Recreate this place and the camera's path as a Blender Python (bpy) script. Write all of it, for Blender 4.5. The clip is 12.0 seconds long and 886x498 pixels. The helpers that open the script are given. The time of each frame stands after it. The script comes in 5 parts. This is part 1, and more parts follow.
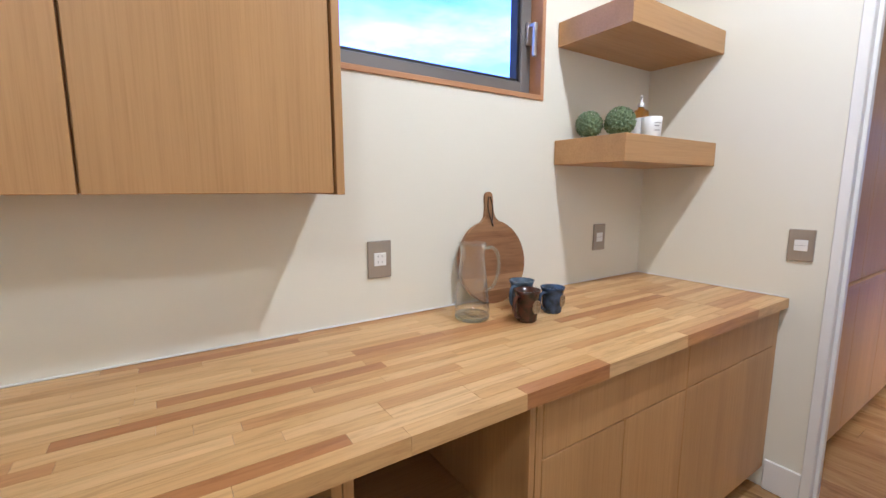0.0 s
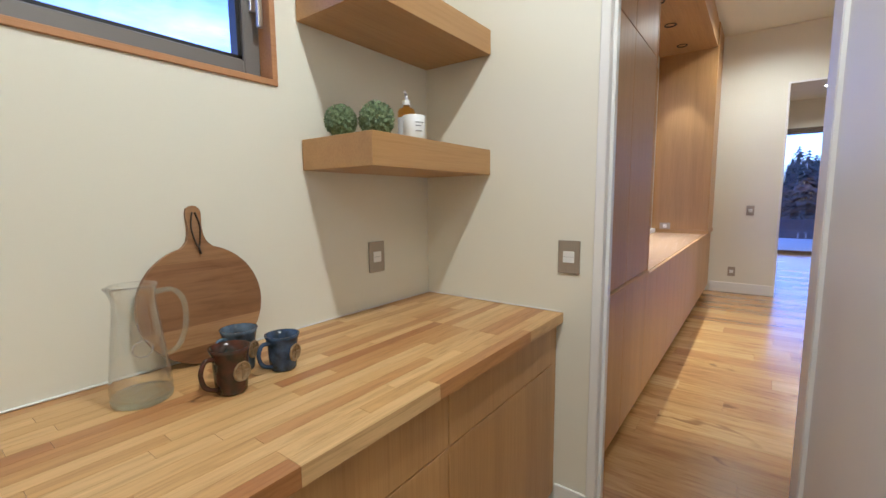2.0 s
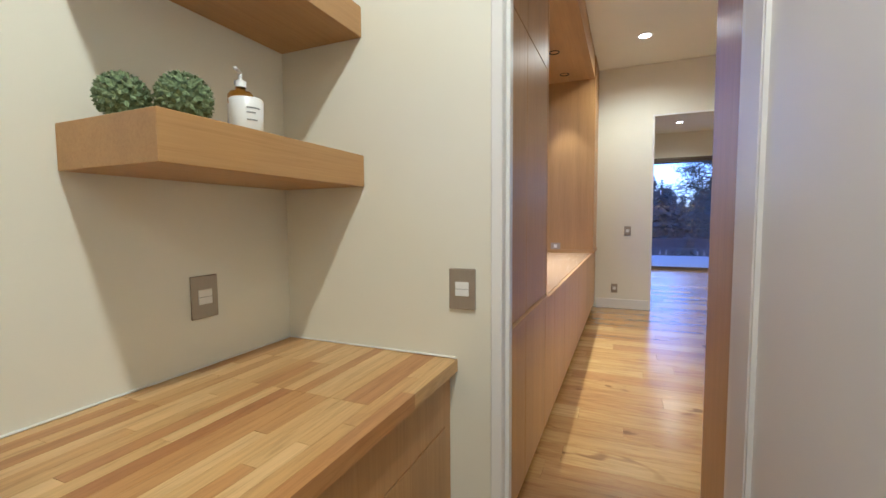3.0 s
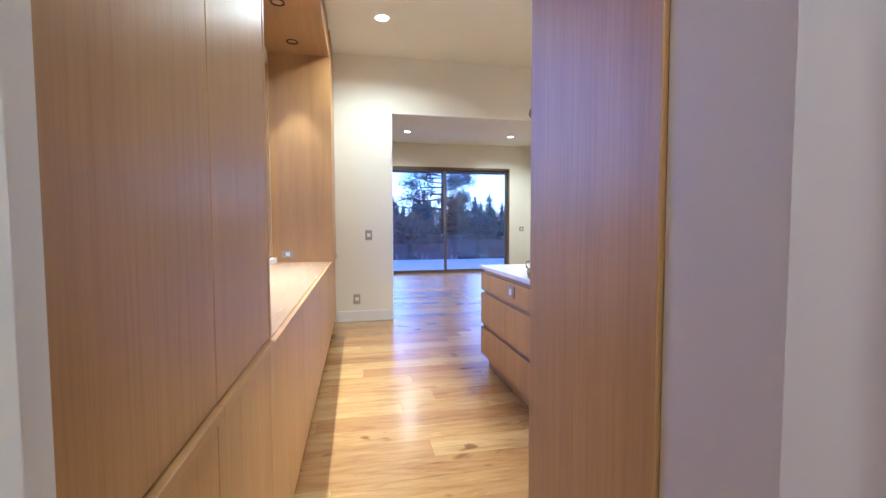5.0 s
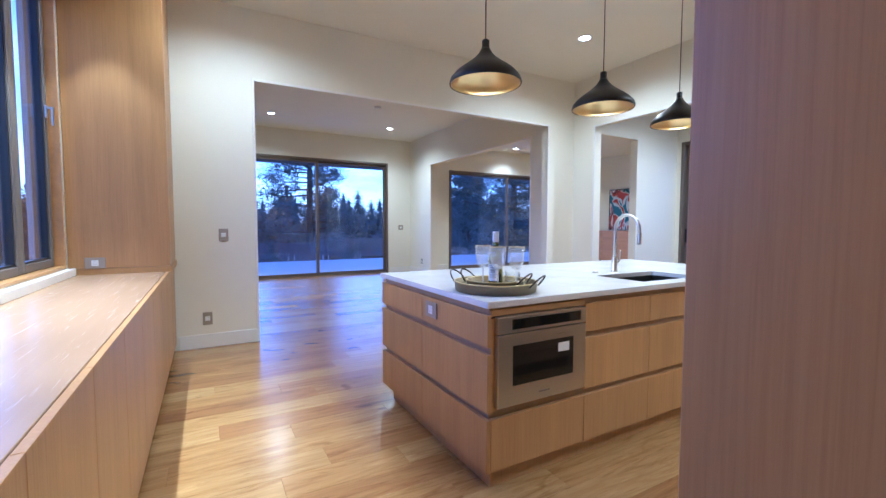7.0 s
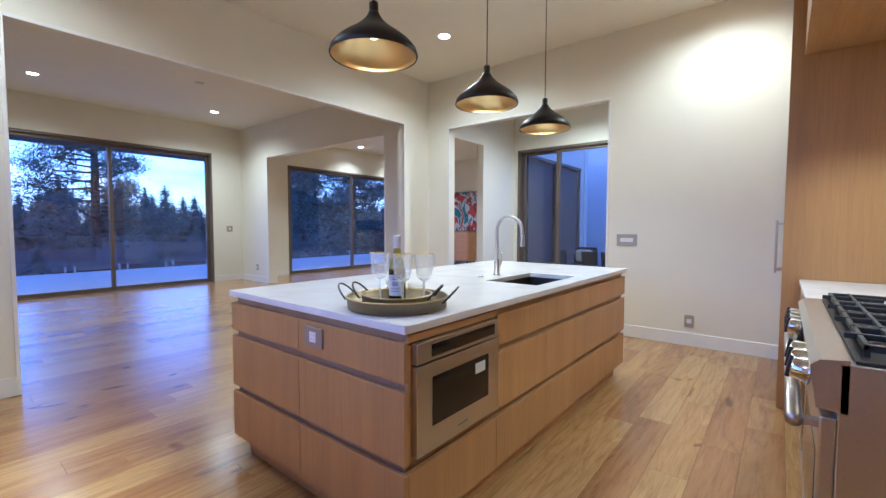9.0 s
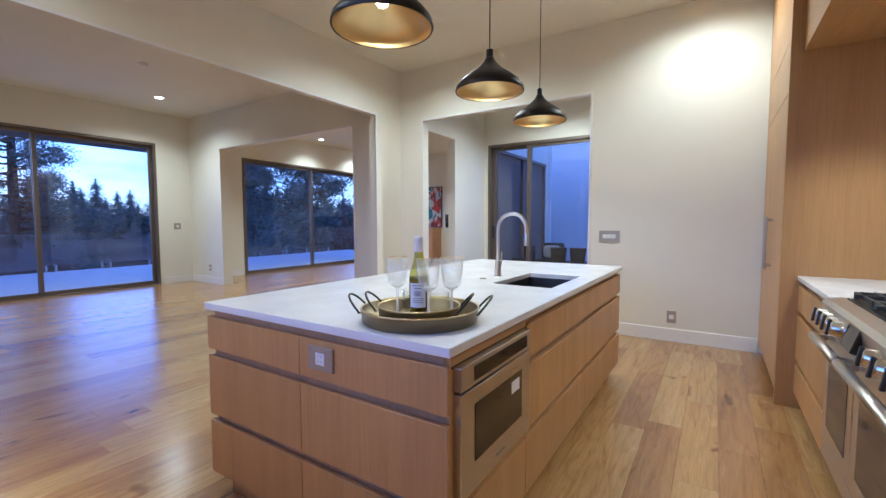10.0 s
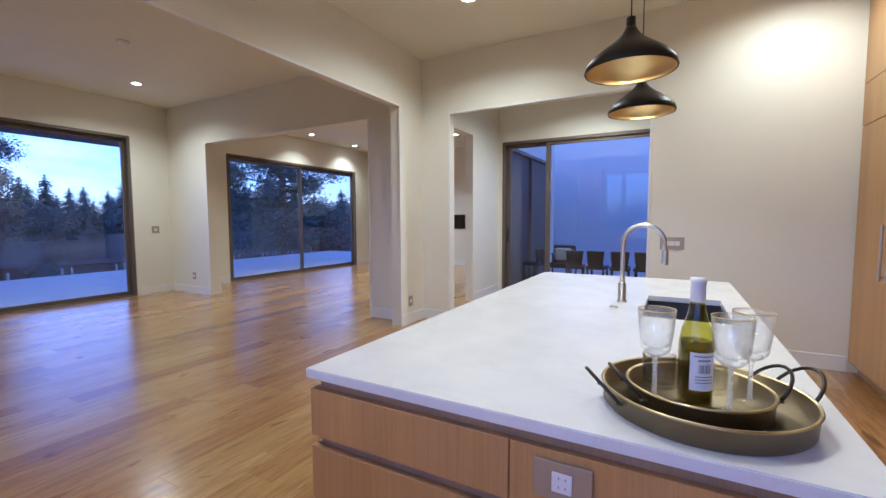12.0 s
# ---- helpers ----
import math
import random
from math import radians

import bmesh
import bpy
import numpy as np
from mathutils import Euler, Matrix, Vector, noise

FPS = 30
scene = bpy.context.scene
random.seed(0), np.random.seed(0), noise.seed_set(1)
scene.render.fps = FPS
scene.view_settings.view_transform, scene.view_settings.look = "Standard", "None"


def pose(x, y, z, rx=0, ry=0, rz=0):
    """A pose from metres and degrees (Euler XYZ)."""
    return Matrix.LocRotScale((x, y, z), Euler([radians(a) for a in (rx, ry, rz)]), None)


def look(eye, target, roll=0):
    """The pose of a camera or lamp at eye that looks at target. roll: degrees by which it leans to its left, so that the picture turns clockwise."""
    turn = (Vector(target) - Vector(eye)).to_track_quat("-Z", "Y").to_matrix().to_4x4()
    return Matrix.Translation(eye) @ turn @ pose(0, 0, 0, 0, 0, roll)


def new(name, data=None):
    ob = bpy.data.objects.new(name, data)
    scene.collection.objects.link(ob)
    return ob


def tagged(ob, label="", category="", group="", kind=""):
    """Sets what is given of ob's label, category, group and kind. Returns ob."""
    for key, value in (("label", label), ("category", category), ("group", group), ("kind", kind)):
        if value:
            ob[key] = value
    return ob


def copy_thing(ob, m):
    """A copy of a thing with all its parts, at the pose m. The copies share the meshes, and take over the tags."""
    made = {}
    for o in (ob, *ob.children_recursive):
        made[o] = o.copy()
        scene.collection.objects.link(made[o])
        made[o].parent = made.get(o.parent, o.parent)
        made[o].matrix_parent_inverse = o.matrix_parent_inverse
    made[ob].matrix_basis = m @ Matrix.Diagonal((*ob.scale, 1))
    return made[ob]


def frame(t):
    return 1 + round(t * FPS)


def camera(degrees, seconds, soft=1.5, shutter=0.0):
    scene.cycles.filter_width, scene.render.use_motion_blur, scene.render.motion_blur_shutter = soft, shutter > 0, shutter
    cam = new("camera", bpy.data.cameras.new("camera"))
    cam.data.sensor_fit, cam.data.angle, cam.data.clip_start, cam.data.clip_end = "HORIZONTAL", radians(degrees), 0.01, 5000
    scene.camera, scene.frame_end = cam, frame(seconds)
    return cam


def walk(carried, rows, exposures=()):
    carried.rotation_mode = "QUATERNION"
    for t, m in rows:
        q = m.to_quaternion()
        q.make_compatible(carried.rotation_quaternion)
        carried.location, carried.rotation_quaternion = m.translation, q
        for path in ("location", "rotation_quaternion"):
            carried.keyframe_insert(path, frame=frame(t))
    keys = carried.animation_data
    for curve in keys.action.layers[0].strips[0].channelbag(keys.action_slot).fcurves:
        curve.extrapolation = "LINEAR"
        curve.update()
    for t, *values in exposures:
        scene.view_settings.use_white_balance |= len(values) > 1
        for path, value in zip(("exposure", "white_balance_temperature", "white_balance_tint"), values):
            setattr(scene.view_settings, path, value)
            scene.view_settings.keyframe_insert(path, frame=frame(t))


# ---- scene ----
cam = camera(92.7, 12.0)
PATH = [
    (0, (1.713, 0.301, 1.345), (2.802, 1.954, 1.06), -0.0),
    (0.5, (1.805, 0.302, 1.345), (3.052, 1.84, 1.066), -0.0),
    (1, (1.914, 0.306, 1.351), (3.324, 1.695, 1.064), -0.2),
    (1.5, (2.082, 0.319, 1.349), (3.599, 1.59, 1.061), -0.3),
    (2, (2.269, 0.337, 1.342), (3.86, 1.527, 1.109), -0.5),
    (2.5, (2.446, 0.39, 1.338), (4.144, 1.435, 1.179), -0.4),
    (3, (2.648, 0.456, 1.33), (4.478, 1.25, 1.194), -0.4),
    (3.5, (2.911, 0.493, 1.317), (4.844, 0.99, 1.179), -0.4),
    (3.7, (2.98, 0.536, 1.307), (4.952, 0.847, 1.187), -0.5),
    (5.5, (3.954, 0.595, 1.254), (5.881, 0.07, 1.14), 0.2),
    (6.5, (4.343, 0.568, 1.256), (6.173, -0.232, 1.144), 0.2),
    (7, (4.484, 0.593, 1.259), (6.227, -0.382, 1.147), 0.1),
    (7.5, (4.601, 0.6, 1.256), (6.227, -0.56, 1.159), 0.3),
    (9.5, (5.179, 0.541, 1.272), (6.333, -1.089, 1.153), -0.0),
    (10.5, (5.609, 0.507, 1.293), (6.635, -1.205, 1.162), -0.1),
    (11.3, (5.994, 0.456, 1.324), (6.962, -1.29, 1.192), -0.1),
    (12, (6.372, 0.413, 1.367), (7.334, -1.336, 1.229), -0.2),
]
walk(cam, [(t, look(eye, target, roll)) for t, eye, target, roll in PATH],
     [(0, 0.42, 4950, 23), (1.0, 0.23, 4950, 21), (2.5, 0.1, 5300, 13), (3.7, 0.32, 5250, 11), (5.5, 0.72, 4650, 11), (6.3, 0.5, 4300, 10), (7.5, 0.25, 4600, 14), (9.5, 0.1, 4800, 11), (12, -0.12, 5100, 15)])

# ---- world and lights ----
world = bpy.data.worlds.new("dusk")
scene.world = world
world.use_nodes = True
wn = world.node_tree
sky = wn.nodes.new("ShaderNodeTexSky")
sky.sky_type, sky.sun_disc = "NISHITA", False
sky.sun_elevation, sky.sun_rotation = radians(10), radians(55)
sky.altitude, sky.air_density, sky.dust_density, sky.ozone_density = 100, 1.1, 0.15, 3.0
SKY = 0.55
wn.nodes["Background"].inputs["Strength"].default_value = SKY
skymix = wn.nodes.new("ShaderNodeMix")
skymix.data_type, skymix.blend_type = "RGBA", "MULTIPLY"
skymix.inputs[0].default_value = 1.0
skymix.inputs[7].default_value = (0.57, 0.72, 1.55, 1)
wn.links.new(sky.outputs["Color"], skymix.inputs[6])
# thin broken cloud: paler and less blue where the noise is high
way = wn.nodes.new("ShaderNodeTexCoord")
flat = wn.nodes.new("ShaderNodeMapping")
flat.inputs["Scale"].default_value = (1.0, 1.0, 3.6)
cloud = wn.nodes.new("ShaderNodeTexNoise")
cloud.inputs["Scale"].default_value, cloud.inputs["Detail"].default_value, cloud.inputs["Roughness"].default_value = 2.3, 6, 0.55
amount = wn.nodes.new("ShaderNodeMapRange")
amount.inputs["From Min"].default_value, amount.inputs["From Max"].default_value = 0.36, 0.62
pale = wn.nodes.new("ShaderNodeMapRange")
pale.inputs["To Min"].default_value, pale.inputs["To Max"].default_value = 1.0, 0.72
lift = wn.nodes.new("ShaderNodeMapRange")
lift.inputs["To Min"].default_value, lift.inputs["To Max"].default_value = 0.72, 0.9
wash = wn.nodes.new("ShaderNodeHueSaturation")
wn.links.new(way.outputs["Generated"], flat.inputs["Vector"])
wn.links.new(flat.outputs["Vector"], cloud.inputs["Vector"])
wn.links.new(cloud.outputs["Fac"], amount.inputs["Value"])
wn.links.new(amount.outputs["Result"], pale.inputs["Value"])
wn.links.new(amount.outputs["Result"], lift.inputs["Value"])
wn.links.new(pale.outputs["Result"], wash.inputs["Saturation"])
wn.links.new(lift.outputs["Result"], wash.inputs["Value"])
wn.links.new(skymix.outputs[2], wash.inputs["Color"])
wn.links.new(wash.outputs["Color"], wn.nodes["Background"].inputs["Color"])

sun = new("sun", bpy.data.lights.new("sun", "SUN"))
sun.data.energy, sun.data.angle, sun.data.color = 0.25, radians(20), (1.0, 0.8, 0.7)
sun.rotation_euler = (radians(84), 0, radians(195))


def spot(name, x, y, z, watts, cone=110, blend=0.6, colour=(1.0, 0.94, 0.71), size=0.04):
    lamp = new(name, bpy.data.lights.new(name, "SPOT"))
    lamp.data.energy, lamp.data.spot_size, lamp.data.spot_blend = watts, radians(cone), blend
    lamp.data.color, lamp.data.shadow_soft_size = colour, size
    lamp.location = (x, y, z)
    return lamp


CEIL, PCEIL, NOOK_TOP = 3.5, 2.95, 3.2
# (12.3, -6.1) is an unseen lamp added to brighten the family room
DOWNLIGHTS = [(8.19, -3.42), (8.36, 0.3), (5.5, -3.85), (13.7, -0.6), (13.8, -3.2),
              (14.4, -7.4), (14.55, -9.2), (12.3, -6.1), (11.3, -9.2), (7.6, -5.9)]
for lx, ly in DOWNLIGHTS:
    spot("downlight_and_fill_lamp", lx, ly, CEIL - 0.02, 105 if ly > 0 else 250 if lx < 10 and ly < -5 else 100 if lx < 6 else 140 if lx < 10 else 175 if ly > -5 else 130 if lx > 14 else 290, 158 if lx < 10 else 150 if ly > -5 else 128, 0.75 if lx < 10 else 0.95)
# the second, at x 1.1, is an unseen soft fill lamp added to lift shadows
PANTRY_LIGHTS = [(2.86, 0.5), (1.1, -0.25)]
for lx, ly in PANTRY_LIGHTS:
    spot("downlight_and_fill_lamp", lx, ly, PCEIL - 0.02, 95 if lx > 2 else 58, 165, 0.5, size=0.05 if lx > 2 else 0.12)
NOOK_LIGHTS = [(5.46, 1.24), (6.25, 1.24), (6.94, 1.24), (7.63, 1.24), (8.42, 1.23)]
for lx, ly in NOOK_LIGHTS:
    spot("nook_lamp", lx, ly, NOOK_TOP - 0.02, 185 if 6 < lx < 8 else 55, 58, 0.4, size=0.025)
HOOD_LIGHTS = [(4.6, -2.4), (4.6, -1.1)]
for lx, ly in HOOD_LIGHTS:
    spot("hood_lamp", lx, ly, 2.34, 50, 110, 0.6)
PENDANTS = [(6.575, -0.86), (6.59, -1.88), (6.60, -2.79)]
PEND_Z = 2.083
for lx, ly in PENDANTS:
    spot("pendant_lamp", lx, ly, PEND_Z + 0.07, 22, 150, 0.4, size=0.02)


# ---- materials ----
def nodes_of(name, rough, metal=0.0, colour=(0.8, 0.8, 0.8)):
    m = bpy.data.materials.new(name)
    m.use_nodes = True
    t = m.node_tree
    b = t.nodes["Principled BSDF"]
    b.inputs["Roughness"].default_value, b.inputs["Metallic"].default_value = rough, metal
    b.inputs["Base Color"].default_value = (*colour, 1)
    return m, t, b


def coords(t, scale, shift=None):
    tc = t.nodes.new("ShaderNodeTexCoord")
    mp = t.nodes.new("ShaderNodeMapping")
    mp.inputs["Scale"].default_value = scale
    t.links.new(tc.outputs["Object"], mp.inputs["Vector"])
    if shift:
        mul = t.nodes.new("ShaderNodeVectorMath")
        mul.operation = "MULTIPLY_ADD"
        mul.inputs[1].default_value = (37, 23, 11)
        t.links.new(shift, mul.inputs[0])
        t.links.new(mp.outputs["Vector"], mul.inputs[2])
        return mul.outputs[0]
    return mp.outputs["Vector"]


def tex(t, vec, scale, detail=4, rough=0.6, distort=0.0):
    n = t.nodes.new("ShaderNodeTexNoise")
    n.inputs["Scale"].default_value, n.inputs["Detail"].default_value = scale, detail
    n.inputs["Roughness"].default_value, n.inputs["Distortion"].default_value = rough, distort
    if vec:
        t.links.new(vec, n.inputs["Vector"])
    return n.outputs["Fac"]


def ramp(t, fac, stops):
    r = t.nodes.new("ShaderNodeValToRGB")
    e = r.color_ramp.elements
    e[0].position, e[0].color = stops[0][0], (*stops[0][1], 1)
    e[1].position, e[1].color = stops[-1][0], (*stops[-1][1], 1)
    for p, c in stops[1:-1]:
        k = e.new(p)
        k.color = (*c, 1)
    t.links.new(fac, r.inputs["Fac"])
    return r.outputs["Color"]


def mixed(t, a, b, fac, mode="MULTIPLY"):
    m = t.nodes.new("ShaderNodeMix")
    m.data_type, m.blend_type = "RGBA", mode
    for v, i in ((fac, 0), (a, 6), (b, 7)):
        if isinstance(v, (float, int)):
            m.inputs[i].default_value = v
        elif isinstance(v, tuple):
            m.inputs[i].default_value = (*v, 1)
        else:
            t.links.new(v, m.inputs[i])
    return m.outputs[2]


def bump(t, b, fac, strength, dist):
    n = t.nodes.new("ShaderNodeBump")
    n.inputs["Strength"].default_value, n.inputs["Distance"].default_value = strength, dist
    t.links.new(fac, n.inputs["Height"])
    t.links.new(n.outputs["Normal"], b.inputs["Normal"])


def vary_rough(t, b, fac, lo, hi):
    n = t.nodes.new("ShaderNodeMapRange")
    n.inputs["To Min"].default_value, n.inputs["To Max"].default_value = lo, hi
    t.links.new(fac, n.inputs["Value"])
    t.links.new(n.outputs["Result"], b.inputs["Roughness"])


def paint(name, colour, rough=0.55, grain=350):
    m, t, b = nodes_of(name, rough)
    v = coords(t, (1, 1, 1))
    big = tex(t, v, 1.3, 3)
    c = ramp(t, big, [(0.3, tuple(k * 0.965 for k in colour)), (0.7, colour)])
    t.links.new(c, b.inputs["Base Color"])
    fine = tex(t, v, grain, 2)
    bump(t, b, fine, 0.12, 0.0006)
    vary_rough(t, b, big, rough - 0.06, rough + 0.06)
    return m


def oak(name, axis, light=(0.535, 0.318, 0.127), dark=(0.415, 0.23, 0.082), rough=0.40):
    """Rift-sawn oak veneer, its straight grain along one axis."""
    m, t, b = nodes_of(name, rough)
    info = t.nodes.new("ShaderNodeObjectInfo")
    thin, wide = [34.0] * 3, [6.0] * 3
    thin[axis], wide[axis] = 0.7, 0.22
    v = coords(t, tuple(thin), info.outputs["Random"])
    fine = tex(t, v, 4.5, 5, 0.72, 0.25)
    v2 = coords(t, tuple(wide), info.outputs["Random"])
    broad = tex(t, v2, 1.2, 3, 0.5, 0.4)
    c = ramp(t, fine, [(0.25, dark), (0.5, tuple((p + q * 2) / 3 for p, q in zip(dark, light))), (0.72, light)])
    tone = ramp(t, broad, [(0.3, (0.83, 0.8, 0.77)), (0.7, (1.06, 1.04, 1.0))])
    c = mixed(t, c, tone, 0.85)
    own = ramp(t, info.outputs["Random"], [(0.0, (0.93, 0.92, 0.91)), (1.0, (1.05, 1.04, 1.03))])
    c = mixed(t, c, own, 0.9)
    t.links.new(c, b.inputs["Base Color"])
    bump(t, b, fine, 0.1, 0.001)
    vary_rough(t, b, fine, rough + 0.07, rough - 0.08)
    return m


def plank_wood(name, axis, per_island, tones, rough, grain=1.0, knots=True, coat=0.0):
    """Solid boards: each takes its own tone and its own piece of grain."""
    m, t, b = nodes_of(name, rough)
    if per_island:
        own = t.nodes.new("ShaderNodeNewGeometry").outputs["Random Per Island"]
    else:
        own = t.nodes.new("ShaderNodeObjectInfo").outputs["Random"]
    sc = [14.0 * grain] * 3
    sc[axis] = 1.1 * grain
    v = coords(t, tuple(sc), own)
    fine = tex(t, v, 2.2, 6, 0.68, 1.1)
    pore_sc = [150.0] * 3
    pore_sc[axis] = 5.0
    pores = tex(t, coords(t, tuple(pore_sc), own), 1.5, 2)
    base = ramp(t, own, tones)
    g = ramp(t, fine, [(0.28, (0.66, 0.58, 0.5)), (0.5, (0.95, 0.93, 0.9)), (0.75, (1.12, 1.1, 1.06))])
    c = mixed(t, base, g, 0.85)
    if knots:
        f_sc = [6.0] * 3
        f_sc[axis] = 0.7
        wide = tex(t, coords(t, tuple(f_sc), own), 0.9, 2, 0.45, 0.5)
        rings = t.nodes.new("ShaderNodeMath")
        rings.operation = "MULTIPLY"
        rings.inputs[1].default_value = 7.0
        t.links.new(wide, rings.inputs[0])
        fold = t.nodes.new("ShaderNodeMath")
        fold.operation = "PINGPONG"
        fold.inputs[1].default_value = 0.5
        t.links.new(rings.outputs[0], fold.inputs[0])
        fig = ramp(t, fold.outputs[0], [(0.02, (0.66, 0.56, 0.44)), (0.12, (0.93, 0.9, 0.86)), (0.32, (1.05, 1.05, 1.04)), (0.48, (1.2, 1.22, 1.2))])
        c = mixed(t, c, fig, 0.3)
    p = ramp(t, pores, [(0.3, (0.75, 0.7, 0.64)), (0.45, (1, 1, 1))])
    c = mixed(t, c, p, 0.45)
    if knots:
        k_sc = [3.2] * 3
        k_sc[axis] = 1.0
        k = tex(t, coords(t, tuple(k_sc), own), 1.7, 2, 0.5, 1.5)
        kc = ramp(t, k, [(0.27, (0.35, 0.25, 0.17)), (0.33, (1, 1, 1))])
        c = mixed(t, c, kc, 0.75)
        # pale sapwood and dark mineral patches, long and ragged
        s_sc = [9.0] * 3
        s_sc[axis] = 1.4
        sap = tex(t, coords(t, tuple(s_sc), own), 1.3, 5, 0.62, 0.9)
        sc2 = ramp(t, sap, [(0.3, (0.72, 0.62, 0.55)), (0.44, (1, 1, 1)), (0.6, (1, 1, 1)), (0.7, (1.24, 1.3, 1.36))])
        c = mixed(t, c, sc2, 0.8)
    t.links.new(c, b.inputs["Base Color"])
    bump(t, b, fine, 0.06, 0.001)
    vary_rough(t, b, fine, rough + 0.06, rough - 0.06)
    b.inputs["Coat Weight"].default_value, b.inputs["Coat Roughness"].default_value = coat, 0.22
    return m


def metal(name, colour, rough, brushed=None, metallic=1.0):
    m, t, b = nodes_of(name, rough, metallic, colour)
    sc = (1, 1, 1) if brushed is None else tuple(2.0 if k == brushed else 160.0 for k in range(3))
    n = tex(t, coords(t, sc), 3.0 if brushed is None else 2.0, 4)
    vary_rough(t, b, n, max(0.04, rough - 0.08), rough + 0.1)
    c = ramp(t, n, [(0.3, tuple(k * 0.9 for k in colour)), (0.7, colour)])
    t.links.new(c, b.inputs["Base Color"])
    return m


def speckle(name, lo, hi, scale, rough, strength=0.3, dist=0.003, detail=5, broad=0.15):
    m, t, b = nodes_of(name, rough)
    v = coords(t, (1, 1, 1))
    n = tex(t, v, scale, detail)
    big = tex(t, v, scale * 0.11, 3)
    c = mixed(t, ramp(t, n, [(0.3, lo), (0.7, hi)]), ramp(t, big, [(0.3, (1 - broad,) * 3), (0.7, (1 + broad * 0.6,) * 3)]), 1.0)
    t.links.new(c, b.inputs["Base Color"])
    bump(t, b, n, strength, dist)
    return m


def glass(name, colour=(1, 1, 1), gloss=0.02, edge_power=4.0, least=0.03):
    """Thin clear sheet: lets light straight through and mirrors at a slant."""
    m, t, b = nodes_of(name, gloss)
    clear = t.nodes.new("ShaderNodeBsdfTransparent")
    clear.inputs["Color"].default_value = (*colour, 1)
    shine = t.nodes.new("ShaderNodeBsdfGlossy")
    shine.inputs["Roughness"].default_value = gloss
    edge = t.nodes.new("ShaderNodeLayerWeight")
    edge.inputs["Blend"].default_value = 0.5
    steep = t.nodes.new("ShaderNodeMath")
    steep.operation = "POWER"
    steep.inputs[1].default_value = edge_power
    t.links.new(edge.outputs["Facing"], steep.inputs[0])
    fres = t.nodes.new("ShaderNodeMath")
    fres.operation = "MULTIPLY_ADD"
    fres.inputs[1].default_value, fres.inputs[2].default_value = 0.8, least
    t.links.new(steep.outputs[0], fres.inputs[0])
    mix = t.nodes.new("ShaderNodeMixShader")
    t.links.new(fres.outputs[0], mix.inputs["Fac"])
    t.links.new(clear.outputs[0], mix.inputs[1])
    t.links.new(shine.outputs[0], mix.inputs[2])
    t.links.new(mix.outputs[0], t.nodes["Material Output"].inputs["Surface"])
    return m


def bloom(name, share, tint=(0.975, 0.98, 0.98)):
    """Clear glass whose seeded, slightly frosted wall scatters a little light."""
    m = glass(name, tint, 0.05, 2.6, 0.06)
    t = m.node_tree
    out = t.nodes["Material Output"].inputs["Surface"]
    clear = out.links[0].from_socket
    haze = t.nodes.new("ShaderNodeBsdfTranslucent")
    haze.inputs["Color"].default_value = (0.9, 0.9, 0.9, 1)
    white = t.nodes.new("ShaderNodeBsdfDiffuse")
    white.inputs["Color"].default_value = (0.9, 0.9, 0.9, 1)
    both = t.nodes.new("ShaderNodeAddShader")
    t.links.new(haze.outputs[0], both.inputs[0])
    t.links.new(white.outputs[0], both.inputs[1])
    seeds = tex(t, coords(t, (1, 1, 1)), 160, 2)
    amount = t.nodes.new("ShaderNodeMapRange")
    amount.inputs["To Min"].default_value, amount.inputs["To Max"].default_value = share * 0.3, share * 1.7
    t.links.new(seeds, amount.inputs["Value"])
    mix = t.nodes.new("ShaderNodeMixShader")
    t.links.new(amount.outputs["Result"], mix.inputs["Fac"])
    t.links.new(clear, mix.inputs[1])
    t.links.new(both.outputs[0], mix.inputs[2])
    t.links.new(mix.outputs[0], out)
    return m


def glow(name, colour, strength):
    m, t, b = nodes_of(name, 0.4, 0.0, colour)
    b.inputs["Emission Color"].default_value = (*colour, 1)
    b.inputs["Emission Strength"].default_value = strength
    return m


def stone(name):
    m, t, b = nodes_of(name, 0.22)
    v = coords(t, (1, 1, 1))
    n = tex(t, v, 2.2, 6, 0.6, 1.8)
    veil = tex(t, v, 5, 4)
    vein = ramp(t, n, [(0.47, (1, 1, 1)), (0.5, (0.965, 0.965, 0.96)), (0.53, (1, 1, 1))])
    c = mixed(t, ramp(t, veil, [(0.3, (0.72, 0.72, 0.72)), (0.7, (0.78, 0.78, 0.78))]), vein, 1.0)
    t.links.new(c, b.inputs["Base Color"])
    vary_rough(t, b, veil, 0.18, 0.3)
    return m


WALL = paint("wall_paint", (0.80, 0.775, 0.67))
CEILP = paint("ceiling_paint", (0.80, 0.775, 0.67), 0.7)
TRIM = paint("trim_paint", (0.82, 0.81, 0.79), 0.35, 120)
DOORP = paint("door_paint", (0.80, 0.79, 0.77), 0.38, 120)
OAK_V = oak("oak_veneer_upright", 2)
OAK_X = oak("oak_veneer_along", 0)
OAK_Y = oak("oak_veneer_across", 1)
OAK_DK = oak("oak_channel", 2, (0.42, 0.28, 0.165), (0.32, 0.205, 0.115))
FLOOR_TONES = [(0.0, (0.33, 0.168, 0.06)), (0.2, (0.39, 0.213, 0.076)), (0.5, (0.43, 0.248, 0.09)), (0.8, (0.455, 0.278, 0.105)), (1.0, (0.52, 0.335, 0.138))]
PLANK = plank_wood("oak_floor_plank", 1, False, FLOOR_TONES, 0.24, coat=0.4)
PLANKS = plank_wood("oak_floor_planks", 1, True, FLOOR_TONES, 0.24, coat=0.4)
